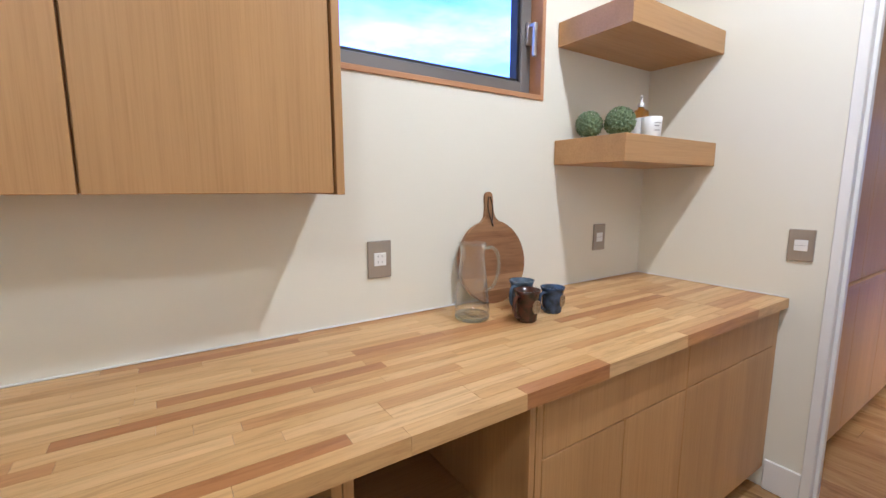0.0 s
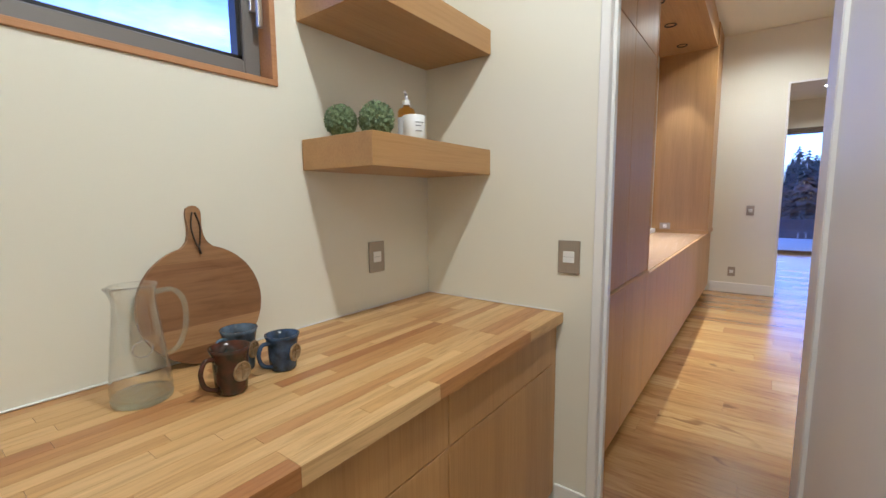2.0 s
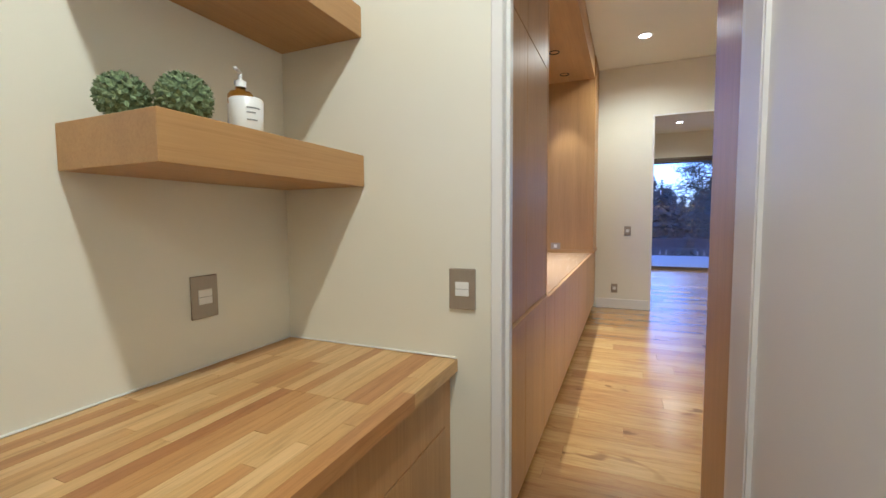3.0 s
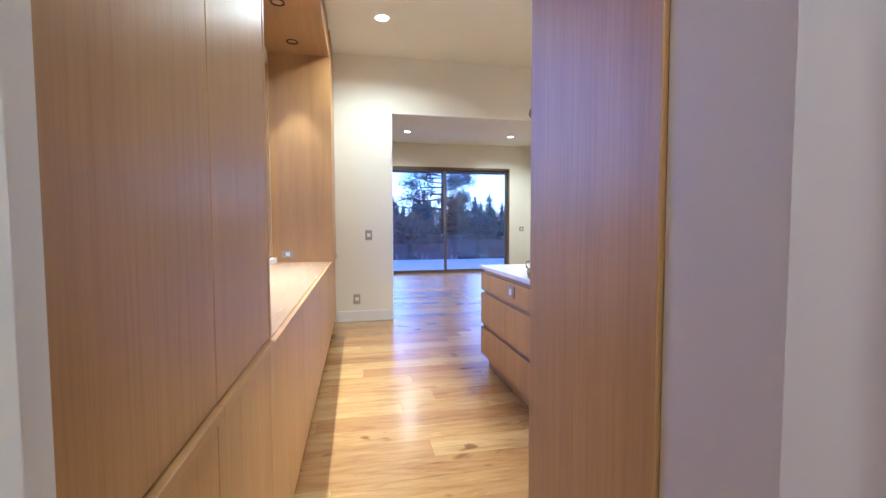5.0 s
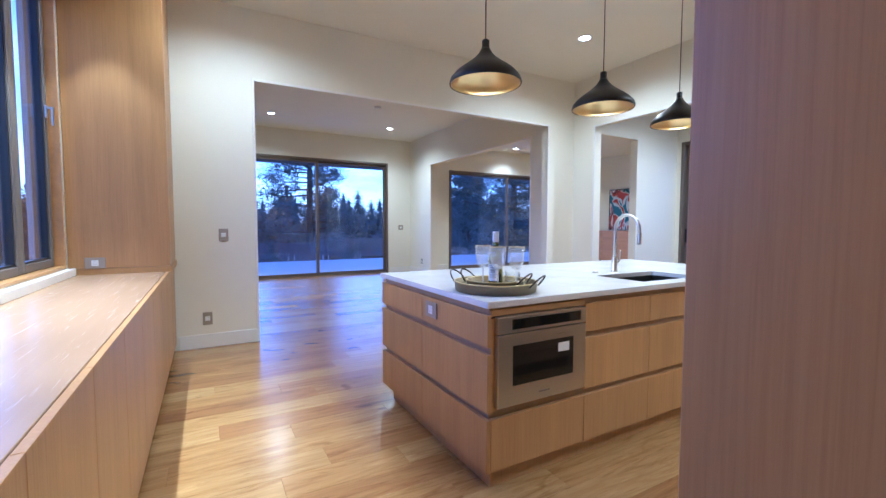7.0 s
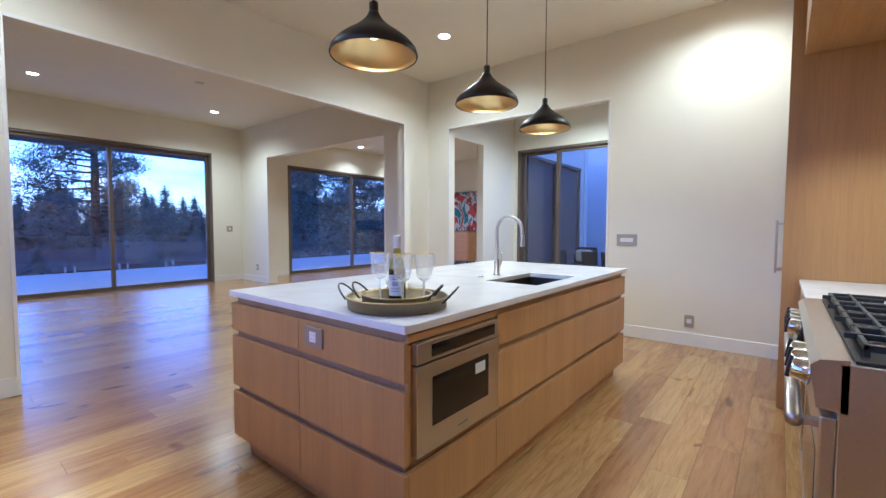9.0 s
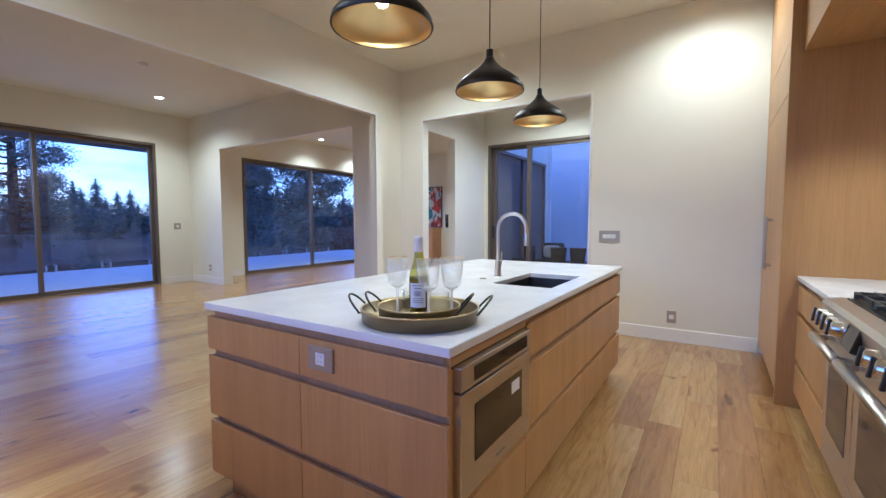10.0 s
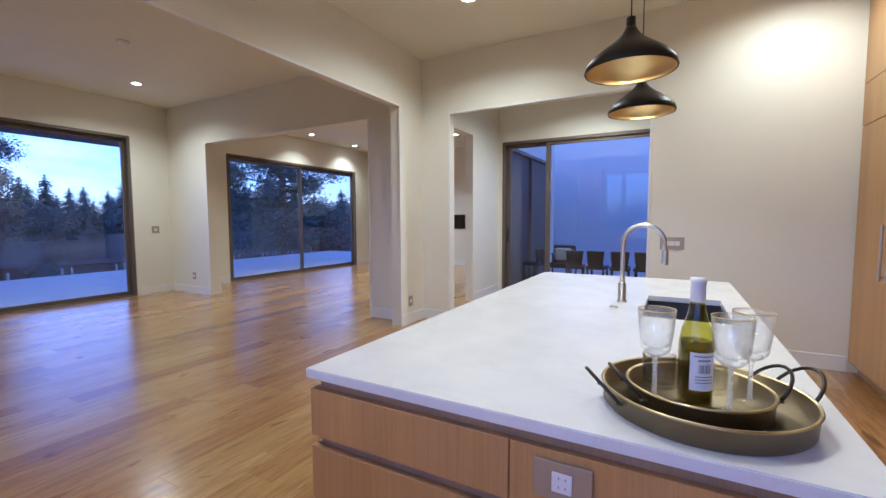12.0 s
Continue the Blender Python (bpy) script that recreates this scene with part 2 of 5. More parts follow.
STAVE = plank_wood("butcher_block_stave", 0, False, [(0.0, (0.42, 0.19, 0.065)), (0.14, (0.53, 0.28, 0.1)), (0.35, (0.62, 0.385, 0.155)), (1.0, (0.73, 0.5, 0.235))], 0.32, 1.6, False)
BOARD = plank_wood("cutting_board_wood", 0, True, [(0.0, (0.23, 0.11, 0.046)), (0.5, (0.31, 0.165, 0.07)), (1.0, (0.42, 0.24, 0.11))], 0.42, 1.6)
FRAME = metal("bronze_frame", (0.17, 0.135, 0.105), 0.45, None, 0.4)
TAUPE = metal("taupe_frame", (0.20, 0.185, 0.175), 0.45, None, 0.3)
WOODTRIM = oak("window_trim_wood", 0, (0.50, 0.27, 0.13), (0.38, 0.19, 0.085))
STEEL = metal("brushed_steel", (0.62, 0.59, 0.55), 0.3, 1)
STEEL2 = metal("polished_steel", (0.72, 0.71, 0.69), 0.14)
PLATE = metal("nickel_plate", (0.42, 0.37, 0.31), 0.42, 2, 0.5)
WHITEP = paint("white_plastic", (0.84, 0.84, 0.83), 0.3, 90)
BLACKP = paint("black_plastic", (0.018, 0.018, 0.018), 0.35, 90)
BLACKM = metal("black_metal", (0.022, 0.02, 0.018), 0.42, None, 0.3)
IRON = speckle("cast_iron", (0.012, 0.012, 0.012), (0.03, 0.03, 0.03), 90, 0.55)
BLACKG, _t, _b = nodes_of("black_glass", 0.06, 0.0, (0.012, 0.011, 0.01))
GOLD = metal("gold_leaf", (0.74, 0.56, 0.26), 0.36)
BRASS = metal("aged_brass", (0.25, 0.205, 0.125), 0.42)
RIM = metal("worn_brass_rim", (0.52, 0.42, 0.22), 0.34)
DARKBRASS = metal("dark_brass", (0.075, 0.062, 0.048), 0.4, None, 0.8)
QUARTZ = stone("white_quartz")
PANE = glass("window_glass", (0.95, 0.965, 0.975), 0.02, 4.0, 0.05)
CLEAR = glass("clear_glass", (0.982, 0.988, 0.985), 0.03, 3.4, 0.03)
MISTED = bloom("misted_glass", 0.055)
KNOP = bloom("solid_glass", 0.16)
JUG = bloom("jug_glass", 0.006, (0.985, 0.99, 0.985))
JUGBASE = bloom("thick_green_glass", 0.05, (0.86, 0.92, 0.88))
WINE = glass("pale_wine", (0.42, 0.38, 0.07), 0.05, 3.0, 0.04)
GREENG = glass("bottle_glass", (0.70, 0.68, 0.20), 0.03, 3.0, 0.05)
AMBER = glass("amber_glass", (0.90, 0.66, 0.30))
PAPER = paint("paper_label", (0.80, 0.79, 0.77), 0.6, 90)
GREYINK = paint("grey_print", (0.25, 0.25, 0.25), 0.6, 90)
SINKM = metal("dark_steel_sink", (0.11, 0.105, 0.10), 0.4, 1)
GLOW = glow("lamp_glow", (1.0, 0.93, 0.8), 30.0)
GLOW2 = glow("small_lamp_glow", (1.0, 0.85, 0.6), 2.5)
BULB = glow("bulb_glow", (1.0, 0.78, 0.45), 9.0)
GREEN = speckle("moss_green", (0.06, 0.105, 0.045), (0.30, 0.39, 0.2), 120, 0.8, 0.6, 0.004)
DECK = speckle("pale_deck", (0.42, 0.43, 0.45), (0.52, 0.53, 0.55), 30, 0.55)
GROUND = speckle("far_ground", (0.03, 0.04, 0.03), (0.055, 0.065, 0.05), 0.6, 0.9)
# needle green made paler and bluer: the dusk haze is mixed into the colour
HAZED_NEEDLE = speckle("hazed_conifer_needles", (0.08, 0.105, 0.1), (0.125, 0.155, 0.15), 3.0, 0.8)
TWIG = speckle("bare_twigs", (0.07, 0.045, 0.035), (0.16, 0.10, 0.075), 2.0, 0.85)
BARK = speckle("bark", (0.05, 0.035, 0.025), (0.12, 0.08, 0.055), 8, 0.9, 0.8, 0.02)
STUCCO = speckle("pale_stucco", (0.60, 0.60, 0.60), (0.68, 0.68, 0.68), 60, 0.8, broad=0.03)
ROOF = speckle("roof_shingles", (0.05, 0.045, 0.045), (0.10, 0.09, 0.085), 6, 0.85)
SIDING = speckle("house_siding", (0.10, 0.09, 0.085), (0.16, 0.14, 0.13), 4, 0.8)
WICKER = speckle("dark_wicker", (0.012, 0.010, 0.009), (0.04, 0.032, 0.028), 140, 0.6, 0.6, 0.004)
PILLOW = speckle("pillow_cloth", (0.35, 0.36, 0.38), (0.50, 0.51, 0.54), 160, 0.9)
CORD = paint("leather_cord", (0.035, 0.02, 0.014), 0.6, 90)


# ---- mesh helpers ----
def box(bm, x0, x1, y0, y1, z0, z1, bev=0.0, seg=2):
    r = bmesh.ops.create_cube(bm, size=1.0)
    for v in r["verts"]:
        v.co = Vector(((x0 + x1) / 2 + v.co.x * (x1 - x0), (y0 + y1) / 2 + v.co.y * (y1 - y0), (z0 + z1) / 2 + v.co.z * (z1 - z0)))
    if bev:
        es = list({e for v in r["verts"] for e in v.link_edges})
        bmesh.ops.bevel(bm, geom=es, offset=bev, segments=seg, profile=0.5, affect="EDGES")
    return bm


def block(x0, x1, y0, y1, z0, z1, bev=0.0, seg=2):
    return box(bmesh.new(), x0, x1, y0, y1, z0, z1, bev, seg)


def lathe(profile, x, y, z, steps=40, bm=None):
    """A turned shape: profile is (radius, height) pairs, closed on the axis where radius is 0."""
    bm = bm or bmesh.new()
    rings = []
    for r, h in profile:
        if r <= 0:
            rings.append([bm.verts.new((x, y, z + h))])
        else:
            rings.append([bm.verts.new((x + r * math.cos(2 * math.pi * k / steps), y + r * math.sin(2 * math.pi * k / steps), z + h)) for k in range(steps)])
    for a, b in zip(rings, rings[1:]):
        for k in range(steps):
            n = (k + 1) % steps
            f = [a[k % len(a)], a[n % len(a)], b[n % len(b)], b[k % len(b)]]
            u = []
            for q in f:
                if q not in u:
                    u.append(q)
            if len(u) > 2:
                bm.faces.new(u)
    bmesh.ops.recalc_face_normals(bm, faces=bm.faces)
    for f in bm.faces:
        f.smooth = True
    return bm


def tube(points, radius, steps=10, bm=None, taper=None):
    """A round bar along points."""
    bm = bm or bmesh.new()
    pts = [Vector(p) for p in points]
    rings, side = [], None
    for i, p in enumerate(pts):
        d = (pts[min(i + 1, len(pts) - 1)] - pts[max(i - 1, 0)]).normalized()
        if side is None:
            side = d.orthogonal().normalized()
        side = (side - d * side.dot(d)).normalized()
        up = d.cross(side)
        r = radius if taper is None else radius + (taper - radius) * i / (len(pts) - 1)
        rings.append([bm.verts.new(p + (side * math.cos(2 * math.pi * k / steps) + up * math.sin(2 * math.pi * k / steps)) * r) for k in range(steps)])
    for a, b in zip(rings, rings[1:]):
        for k in range(steps):
            bm.faces.new((a[k], a[(k + 1) % steps], b[(k + 1) % steps], b[k]))
    bm.faces.new(rings[0][::-1])
    bm.faces.new(rings[-1])
    for f in bm.faces:
        f.smooth = True
    return bm


def curve(points, n=5):
    """A smooth line through the points."""
    p = [Vector(q) for q in points]
    out = []
    for i in range(len(p) - 1):
        a, b, c, d = p[max(i - 1, 0)], p[i], p[i + 1], p[min(i + 2, len(p) - 1)]
        for k in range(n):
            t = k / n
            out.append(0.5 * (2 * b + (c - a) * t + (2 * a - 5 * b + 4 * c - d) * t * t + (3 * b - a - 3 * c + d) * t ** 3))
    return [*out, p[-1]]


def arc(cx, cy, cz, r, a0, a1, n, plane="xz"):
    out = []
    for k in range(n + 1):
        a = radians(a0 + (a1 - a0) * k / n)
        u, w = r * math.cos(a), r * math.sin(a)
        out.append((cx + u, cy, cz + w) if plane == "xz" else (cx, cy + u, cz + w) if plane == "yz" else (cx + u, cy + w, cz))
    return out


def thing(name, loc, label, category, group="", kind=""):
    ob = new(name)
    ob.location = loc
    ob.empty_display_size = 0.1
    return tagged(ob, label, category, group, kind)


def base_of(ob):
    p = Vector((0, 0, 0))
    while ob:
        p += ob.location
        ob = ob.parent
    return p


def part(name, bm, material, parent, label="", local=False):
    """Links a bmesh, drawn in world places (or in its own, if local), as one mesh under a thing or a part."""
    if not local:
        bmesh.ops.translate(bm, verts=bm.verts, vec=-base_of(parent))
    me = bpy.data.meshes.new(name)
    bm.to_mesh(me)
    bm.free()
    me.materials.append(material)
    ob = new(name, me)
    ob.parent = parent
    return tagged(ob, label)


def solid(name, bm, material, label="", category="", kind="structure", group=""):
    me = bpy.data.meshes.new(name)
    bm.to_mesh(me)
    bm.free()
    me.materials.append(material)
    return tagged(new(name, me), label, category, group, kind)


def wall_x(bm, x0, x1, y0, y1, z0, z1, holes=()):
    """A wall that runs along y, with openings (y0, y1, z0, z1) through it."""
    y = y0
    for a, b, c, d in sorted(holes):
        if a > y:
            box(bm, x0, x1, y, a, z0, z1)
        if c > z0:
            box(bm, x0, x1, a, b, z0, c)
        if d < z1:
            box(bm, x0, x1, a, b, d, z1)
        y = b
    if y < y1:
        box(bm, x0, x1, y, y1, z0, z1)
    return bm


def wall_y(bm, y0, y1, x0, x1, z0, z1, holes=()):
    x = x0
    for a, b, c, d in sorted(holes):
        if a > x:
            box(bm, x, a, y0, y1, z0, z1)
        if c > z0:
            box(bm, a, b, y0, y1, z0, c)
        if d < z1:
            box(bm, a, b, y0, y1, d, z1)
        x = b
    if x < x1:
        box(bm, x, x1, y0, y1, z0, z1)
    return bm


# ---- the large structure ----
XA, YK, XS, YB = 9.415, -4.55, 15.0, -4.27
OPEN_H = 2.79
P_BACK, P_END, WT = 1.64, 3.89, 4.255
YF, NOOK_X0, NOOK_X1, NOOK_Y, LEDGE = 0.88, 5.13, 8.75, 1.54, 0.862
C_BACK = 4.28

solid("wall_pantry_back", wall_y(bmesh.new(), P_BACK, P_BACK + 0.2, 0.2, 4.0, 0, PCEIL, [(2.0, 3.105, 1.715, 2.55)]), WALL, "cream painted plaster pantry wall with a high window", "wall")
solid("wall_pantry_end", wall_x(bmesh.new(), P_END, 4.0, 0.168, P_BACK, 0, CEIL, [(0.168, 0.832, 0, 2.647)]), WALL, "cream painted wall with the pantry doorway", "wall")
solid("wall_pantry_return", block(P_END, 4.0, -1.0, 0.168, 0, CEIL), WALL, "thick cream painted wall beside the pantry doorway", "wall")
solid("wall_pantry_reveal", block(4.0, WT, -1.0, 0.118, 0, CEIL), WALL, "cream painted wall between doorway and oak panel", "wall")
solid("wall_pantry_side", block(0.0, 0.2, -1.0, P_BACK, 0, PCEIL), WALL, "cream painted plaster wall of the pantry", "wall")
solid("wall_pantry_front", block(0.0, P_END, -1.2, -1.0, 0, PCEIL), WALL, "cream painted plaster wall of the pantry", "wall")
solid("ceiling_pantry", block(0.0, P_END, -1.2, P_BACK + 0.2, PCEIL, PCEIL + 0.12), CEILP, "cream painted pantry ceiling", "ceiling")
solid("wall_nook_back", wall_y(bmesh.new(), NOOK_Y, NOOK_Y + 0.2, 4.0, XA, 0, CEIL, [(5.3, 8.69, 0.925, 3.06)]), WALL, "outer wall with the broad nook window", "wall")
solid("wall_dining", wall_x(bmesh.new(), XA, XA + 0.14, YK - 0.14, NOOK_Y + 0.2, 0, CEIL, [(-4.02, 0.137, 0, OPEN_H)]), WALL, "cream painted wall with a wide cased opening", "wall")
solid("wall_kitchen_far", wall_y(bmesh.new(), YK - 0.16, YK, C_BACK - 0.1, XA, 0, CEIL, [(6.614, 9.014, 0, 2.76)]), WALL, "cream painted kitchen wall with an opening", "wall")
solid("wall_range", block(C_BACK - 0.1, C_BACK, YK, 0.0, 0, CEIL), WALL, "cream wall behind the cooking range", "wall")
solid("ceiling_main", block(P_END - 0.1, XS + 0.2, -7.35, 1.8, CEIL, CEIL + 0.15), CEILP, "cream painted ceiling", "ceiling")
solid("ceiling_family", block(9.33, XS + 0.2, -11.2, -7.35, CEIL, CEIL + 0.15), CEILP, "cream painted family room ceiling", "ceiling")
solid("wall_living_window", wall_x(bmesh.new(), XS, XS + 0.2, -11.2, 1.7, 0, CEIL, [(-9.72, -5.48, 0, 2.83), (-3.62, 0.05, 0, 2.88)]), WALL, "cream wall with two wide sliding doors", "wall")
solid("wall_living_side", block(XA + 0.14, XS, 1.5, 1.7, 0, CEIL), WALL, "cream painted living room wall", "wall")
solid("wall_living_divider", wall_y(bmesh.new(), YB - 0.2, YB, XA + 0.14, XS, 0, CEIL, [(10.1, 13.82, 0, 2.77)]), WALL, "cream dividing wall with a wide opening", "wall")
solid("wall_hall_side", wall_x(bmesh.new(), 9.33, 9.47, -7.15, YK - 0.16, 0, CEIL, [(-6.0, -4.74, 0, 2.75)]), WALL, "cream hall wall with an opening", "wall")
solid("wall_hall_end", wall_y(bmesh.new(), -7.35, -7.15, 4.2, 9.47, 0, CEIL, [(5.6, 9.25, 0, 2.8)]), WALL, "cream hall wall with glazed sliding door", "wall")
solid("wall_hall_left", block(4.18, 4.3, -7.15, YK - 0.16, 0, CEIL), WALL, "cream hall wall", "wall")
solid("wall_family_end", block(9.3, XS + 0.2, -11.2, -11.0, 0, CEIL), WALL, "cream family room wall with a fireplace", "wall")
solid("wall_family_court", wall_x(bmesh.new(), 9.33, 9.47, -11.0, -7.35, 0, CEIL, [(-10.4, -7.7, 0.3, 2.7)]), WALL, "family room wall with courtyard glazing", "wall")
solid("floor", block(0.0, XS + 0.2, -11.2, 1.84, -0.2, -0.016), OAK_DK, "sub-floor beneath the oak planks", "floor")

# baseboards
def base(x0, x1, y0, y1):
    solid("baseboard", block(x0, x1, y0, y1, 0.0, 0.14, 0.003, 1), TRIM, "white painted baseboard", "baseboard")


BT = 0.014
base(XA - BT, XA, 0.137, YF - 0.02)
base(XA - BT, XA, YK, -4.02)
base(9.014, XA - BT, YK, YK + BT)
base(5.0, 6.614, YK, YK + BT)
base(XS - BT, XS, YB, -3.66)
base(XS - BT, XS, 0.1, 1.5)
base(13.82, XS - BT, YB, YB + BT)
base(XA + 0.14, 10.1, YB, YB + BT)
base(XA + 0.14, XA + 0.14 + BT, YB + BT, -4.02)
base(XS - BT, XS, -5.44, YB - 0.2)
base(XS - BT, XS, -11.0, -9.76)
base(13.82, XS - BT, YB - 0.2 - BT, YB - 0.2)
base(9.47, XS - BT, -11.0, -11.0 + BT)
base(9.33 - BT, 9.33, -7.15, -6.0)
base(9.28, 9.33 - BT, -7.15, -7.15 + BT)
base(P_END - BT, P_END, 0.833, 0.965)
# thin casing beads round the openings
def bead(x0, x1, y0, y1, z0, z1):
    solid("trim", block(x0, x1, y0, y1, z0, z1, 0.002, 1), TRIM, "slim white edge bead of an opening", "trim")


BD, BW = 0.009, 0.026
for y0, y1 in ((0.137 - BW + 0.004, 0.141), (-4.024, -4.02 + BW - 0.004)):
    bead(XA - BD, XA + 0.006, y0, y1, 0.0, OPEN_H + 0.004)
bead(XA - BD, XA + 0.006, -4.02 + BW - 0.004, 0.137 - BW + 0.004, OPEN_H - BW + 0.004, OPEN_H + 0.004)
for x0, x1 in ((6.61, 6.614 + BW - 0.004), (9.014 - BW + 0.004, 9.018)):
    bead(x0, x1, YK - 0.006, YK + BD, 0.0, 2.764)
bead(6.614 + BW - 0.004, 9.014 - BW + 0.004, YK - 0.006, YK + BD, 2.764 - BW, 2.764)
for x0, x1 in ((10.096, 10.1 + BW - 0.004), (13.82 - BW + 0.004, 13.824)):
    bead(x0, x1, YB - 0.006, YB + BD, 0.0, 2.774)
bead(10.1 + BW - 0.004, 13.82 - BW + 0.004, YB - 0.006, YB + BD, 2.774 - BW, 2.774)

# ---- pantry ----
# door jamb, the open door
solid("trim", block(P_END - 0.012, 4.002, 0.797, 0.832, 0, 2.647, 0.003, 1), TRIM, "white painted door jamb", "trim")
solid("trim", block(P_END - 0.012, 4.002, 0.19, 0.797, 2.6, 2.647, 0.003, 1), TRIM, "white painted door head", "trim")
solid("trim", block(P_END + 0.03, P_END + 0.065, 0.784, 0.797, 0, 2.6, 0.002, 1), TRIM, "white door stop", "trim")
solid("trim", block(P_END - 0.004, 4.004, 0.168, 0.19, 0, 2.647, 0.003, 1), TRIM, "white painted door jamb", "trim")


def panel_door():
    """A white panel door, hinged at its own origin, that reaches along -x."""
    d = thing("door_1", (0, 0, 0), "white painted single-panel door standing open into the pantry", "door", kind="structure")
    w, h, th = 0.76, 2.56, 0.042
    bm = bmesh.new()
    box(bm, -0.115, 0, 0, th, 0.01, h, 0.003, 1)
    box(bm, -w, -w + 0.115, 0, th, 0.01, h, 0.003, 1)
    box(bm, -w + 0.115, -0.115, 0, th, 0.01, 0.26, 0.003, 1)
    box(bm, -w + 0.115, -0.115, 0, th, h - 0.12, h, 0.003, 1)
    part("door_frame", bm, DOORP, d)
    part("door_panel", block(-w + 0.117, -0.117, 0.012, th - 0.012, 0.262, h - 0.122), DOORP, d)
    bm = bmesh.new()
    for x0, x1, z0, z1 in ((-w + 0.115, -w + 0.123, 0.262, h - 0.122), (-0.123, -0.115, 0.262, h - 0.122), (-w + 0.115, -0.115, 0.26, 0.268), (-w + 0.115, -0.115, h - 0.128, h - 0.12)):
        box(bm, x0, x1, th - 0.014, th - 0.002, z0, z1)
    part("panel_moulding", bm, TRIM, d)
    return d


door = panel_door()
door.matrix_basis = pose(P_END - 0.016, 0.168, 0, 0, 0, 4.0)

# pantry window
def casement(name, x0, x1, y, z0, z1, fr, trim_mat, splits=(), handle_x=None, handle_z=0.0, label=""):
    """A window in a wall that runs along x, seen from -y: frame, sashes, panes and a timber lining."""
    w = thing(name, ((x0 + x1) / 2, y, z0), label, "window", kind="structure")
    bm = bmesh.new()
    for a, b, c, d in ((x0, x0 + 0.02, z0 + 0.02, z1 - 0.02), (x1 - 0.02, x1, z0 + 0.02, z1 - 0.02), (x0, x1, z0, z0 + 0.02), (x0, x1, z1 - 0.02, z1)):
        box(bm, a, b, y - 0.008, y + 0.16, c, d, 0.002, 1)
    part("window_lining", bm, trim_mat, w, "varnished timber lining")
    xs = [x0 + 0.022, *splits, x1 - 0.022]
    for a, b in zip(xs, xs[1:]):
        f = 0.055
        bm = bmesh.new()
        for p, q, r, s in ((a, a + f, z0 + 0.024, z1 - 0.024), (b - f, b, z0 + 0.024, z1 - 0.024), (a + f, b - f, z0 + 0.024, z0 + 0.024 + f), (a + f, b - f, z1 - 0.024 - f, z1 - 0.024)):
            box(bm, p, q, y + 0.055, y + 0.125, r, s, 0.004, 1)
        sash = part("window_frame", bm, fr, w)
        bm = bmesh.new()
        for p, q, r, s in ((a + f, a + f + 0.014, z0 + 0.08, z1 - 0.08), (b - f - 0.014, b - f, z0 + 0.08, z1 - 0.08), (a + f, b - f, z0 + 0.079, z0 + 0.092), (a + f, b - f, z1 - 0.092, z1 - 0.079)):
            box(bm, p, q, y + 0.068, y + 0.11, r, s)
        part("glazing_bead", bm, BLACKP, sash)
        pane = part("pane", block(a + f, b - f, y + 0.086, y + 0.092, z0 + 0.078, z1 - 0.078), PANE, sash)
        pane.visible_shadow = False
    if handle_x:
        bm = block(handle_x - 0.014, handle_x + 0.014, y + 0.04, y + 0.055, handle_z - 0.045, handle_z + 0.045, 0.004)
        box(bm, handle_x - 0.009, handle_x + 0.009, y + 0.012, y + 0.042, handle_z + 0.02, handle_z + 0.036, 0.003)
        box(bm, handle_x - 0.009, handle_x + 0.009, y + 0.005, y + 0.02, handle_z - 0.1, handle_z + 0.036, 0.004)
        part("window_handle", bm, STEEL, w, "brushed steel lever handle")
    return w


casement("window_1", 2.0, 3.105, P_BACK, 1.715, 2.55, TAUPE, WOODTRIM, (), 3.062, 1.99, "taupe metal awning window with oak lining, dusk outside")

# counter carcass and fronts
CT = 0.885
CF = 0.968


def base_run():
    c = thing("base_cabinet", (3.15, 1.3, 0), "oak veneer base cabinet with two drawers over two doors", "cabinet")
    part("body", block(2.425, P_END - 0.004, CF + 0.02, P_BACK - 0.004, 0.1, CT - 0.04), OAK_V, c)
    part("toe_kick", block(2.425, P_END - 0.004, CF + 0.08, CF + 0.1, 0.0, 0.1), OAK_DK, c)
    for a, b in ((2.447, 3.13), (3.134, P_END - 0.05)):
        part("drawer_front", block(a, b, CF, CF + 0.02, 0.68, CT - 0.048, 0.0012, 1), OAK_V, c)
    for a, b in ((2.447, 2.786), (2.79, 3.13), (3.134, P_END - 0.05)):
        part("cabinet_door", block(a, b, CF, CF + 0.02, 0.105, 0.676, 0.0012, 1), OAK_V, c)
    part("end_panel", block(2.422, 2.443, CF - 0.001, CF + 0.02, 0.1, CT - 0.042), OAK_V, c)
    part("filler", block(P_END - 0.047, P_END - 0.004, CF + 0.004, CF + 0.02, 0.1, CT - 0.044), OAK_V, c)


base_run()


def open_bay(x0, x1):
    c = thing("open_cabinet", ((x0 + x1) / 2, 1.3, 0), "open oak knee-space cabinet beneath the butcher block", "cabinet")
    part("side_panel", block(x0, x0 + 0.02, CF, P_BACK - 0.03, 0.0, CT - 0.042, 0.001, 1), OAK_V, c)
    part("side_panel", block(x1 - 0.02, x1, CF, P_BACK - 0.03, 0.0, CT - 0.042, 0.001, 1), OAK_V, c)
    part("back_panel", block(x0, x1, P_BACK - 0.028, P_BACK - 0.004, 0.0, CT - 0.042), OAK_V, c)
    part("bottom_panel", block(x0 + 0.02, x1 - 0.02, CF + 0.004, P_BACK - 0.03, 0.1, 0.12), OAK_X, c)
    part("shelf", block(x0 + 0.02, x1 - 0.02, CF + 0.12, P_BACK - 0.03, 0.44, 0.46), OAK_X, c)


open_bay(1.94, 2.42)
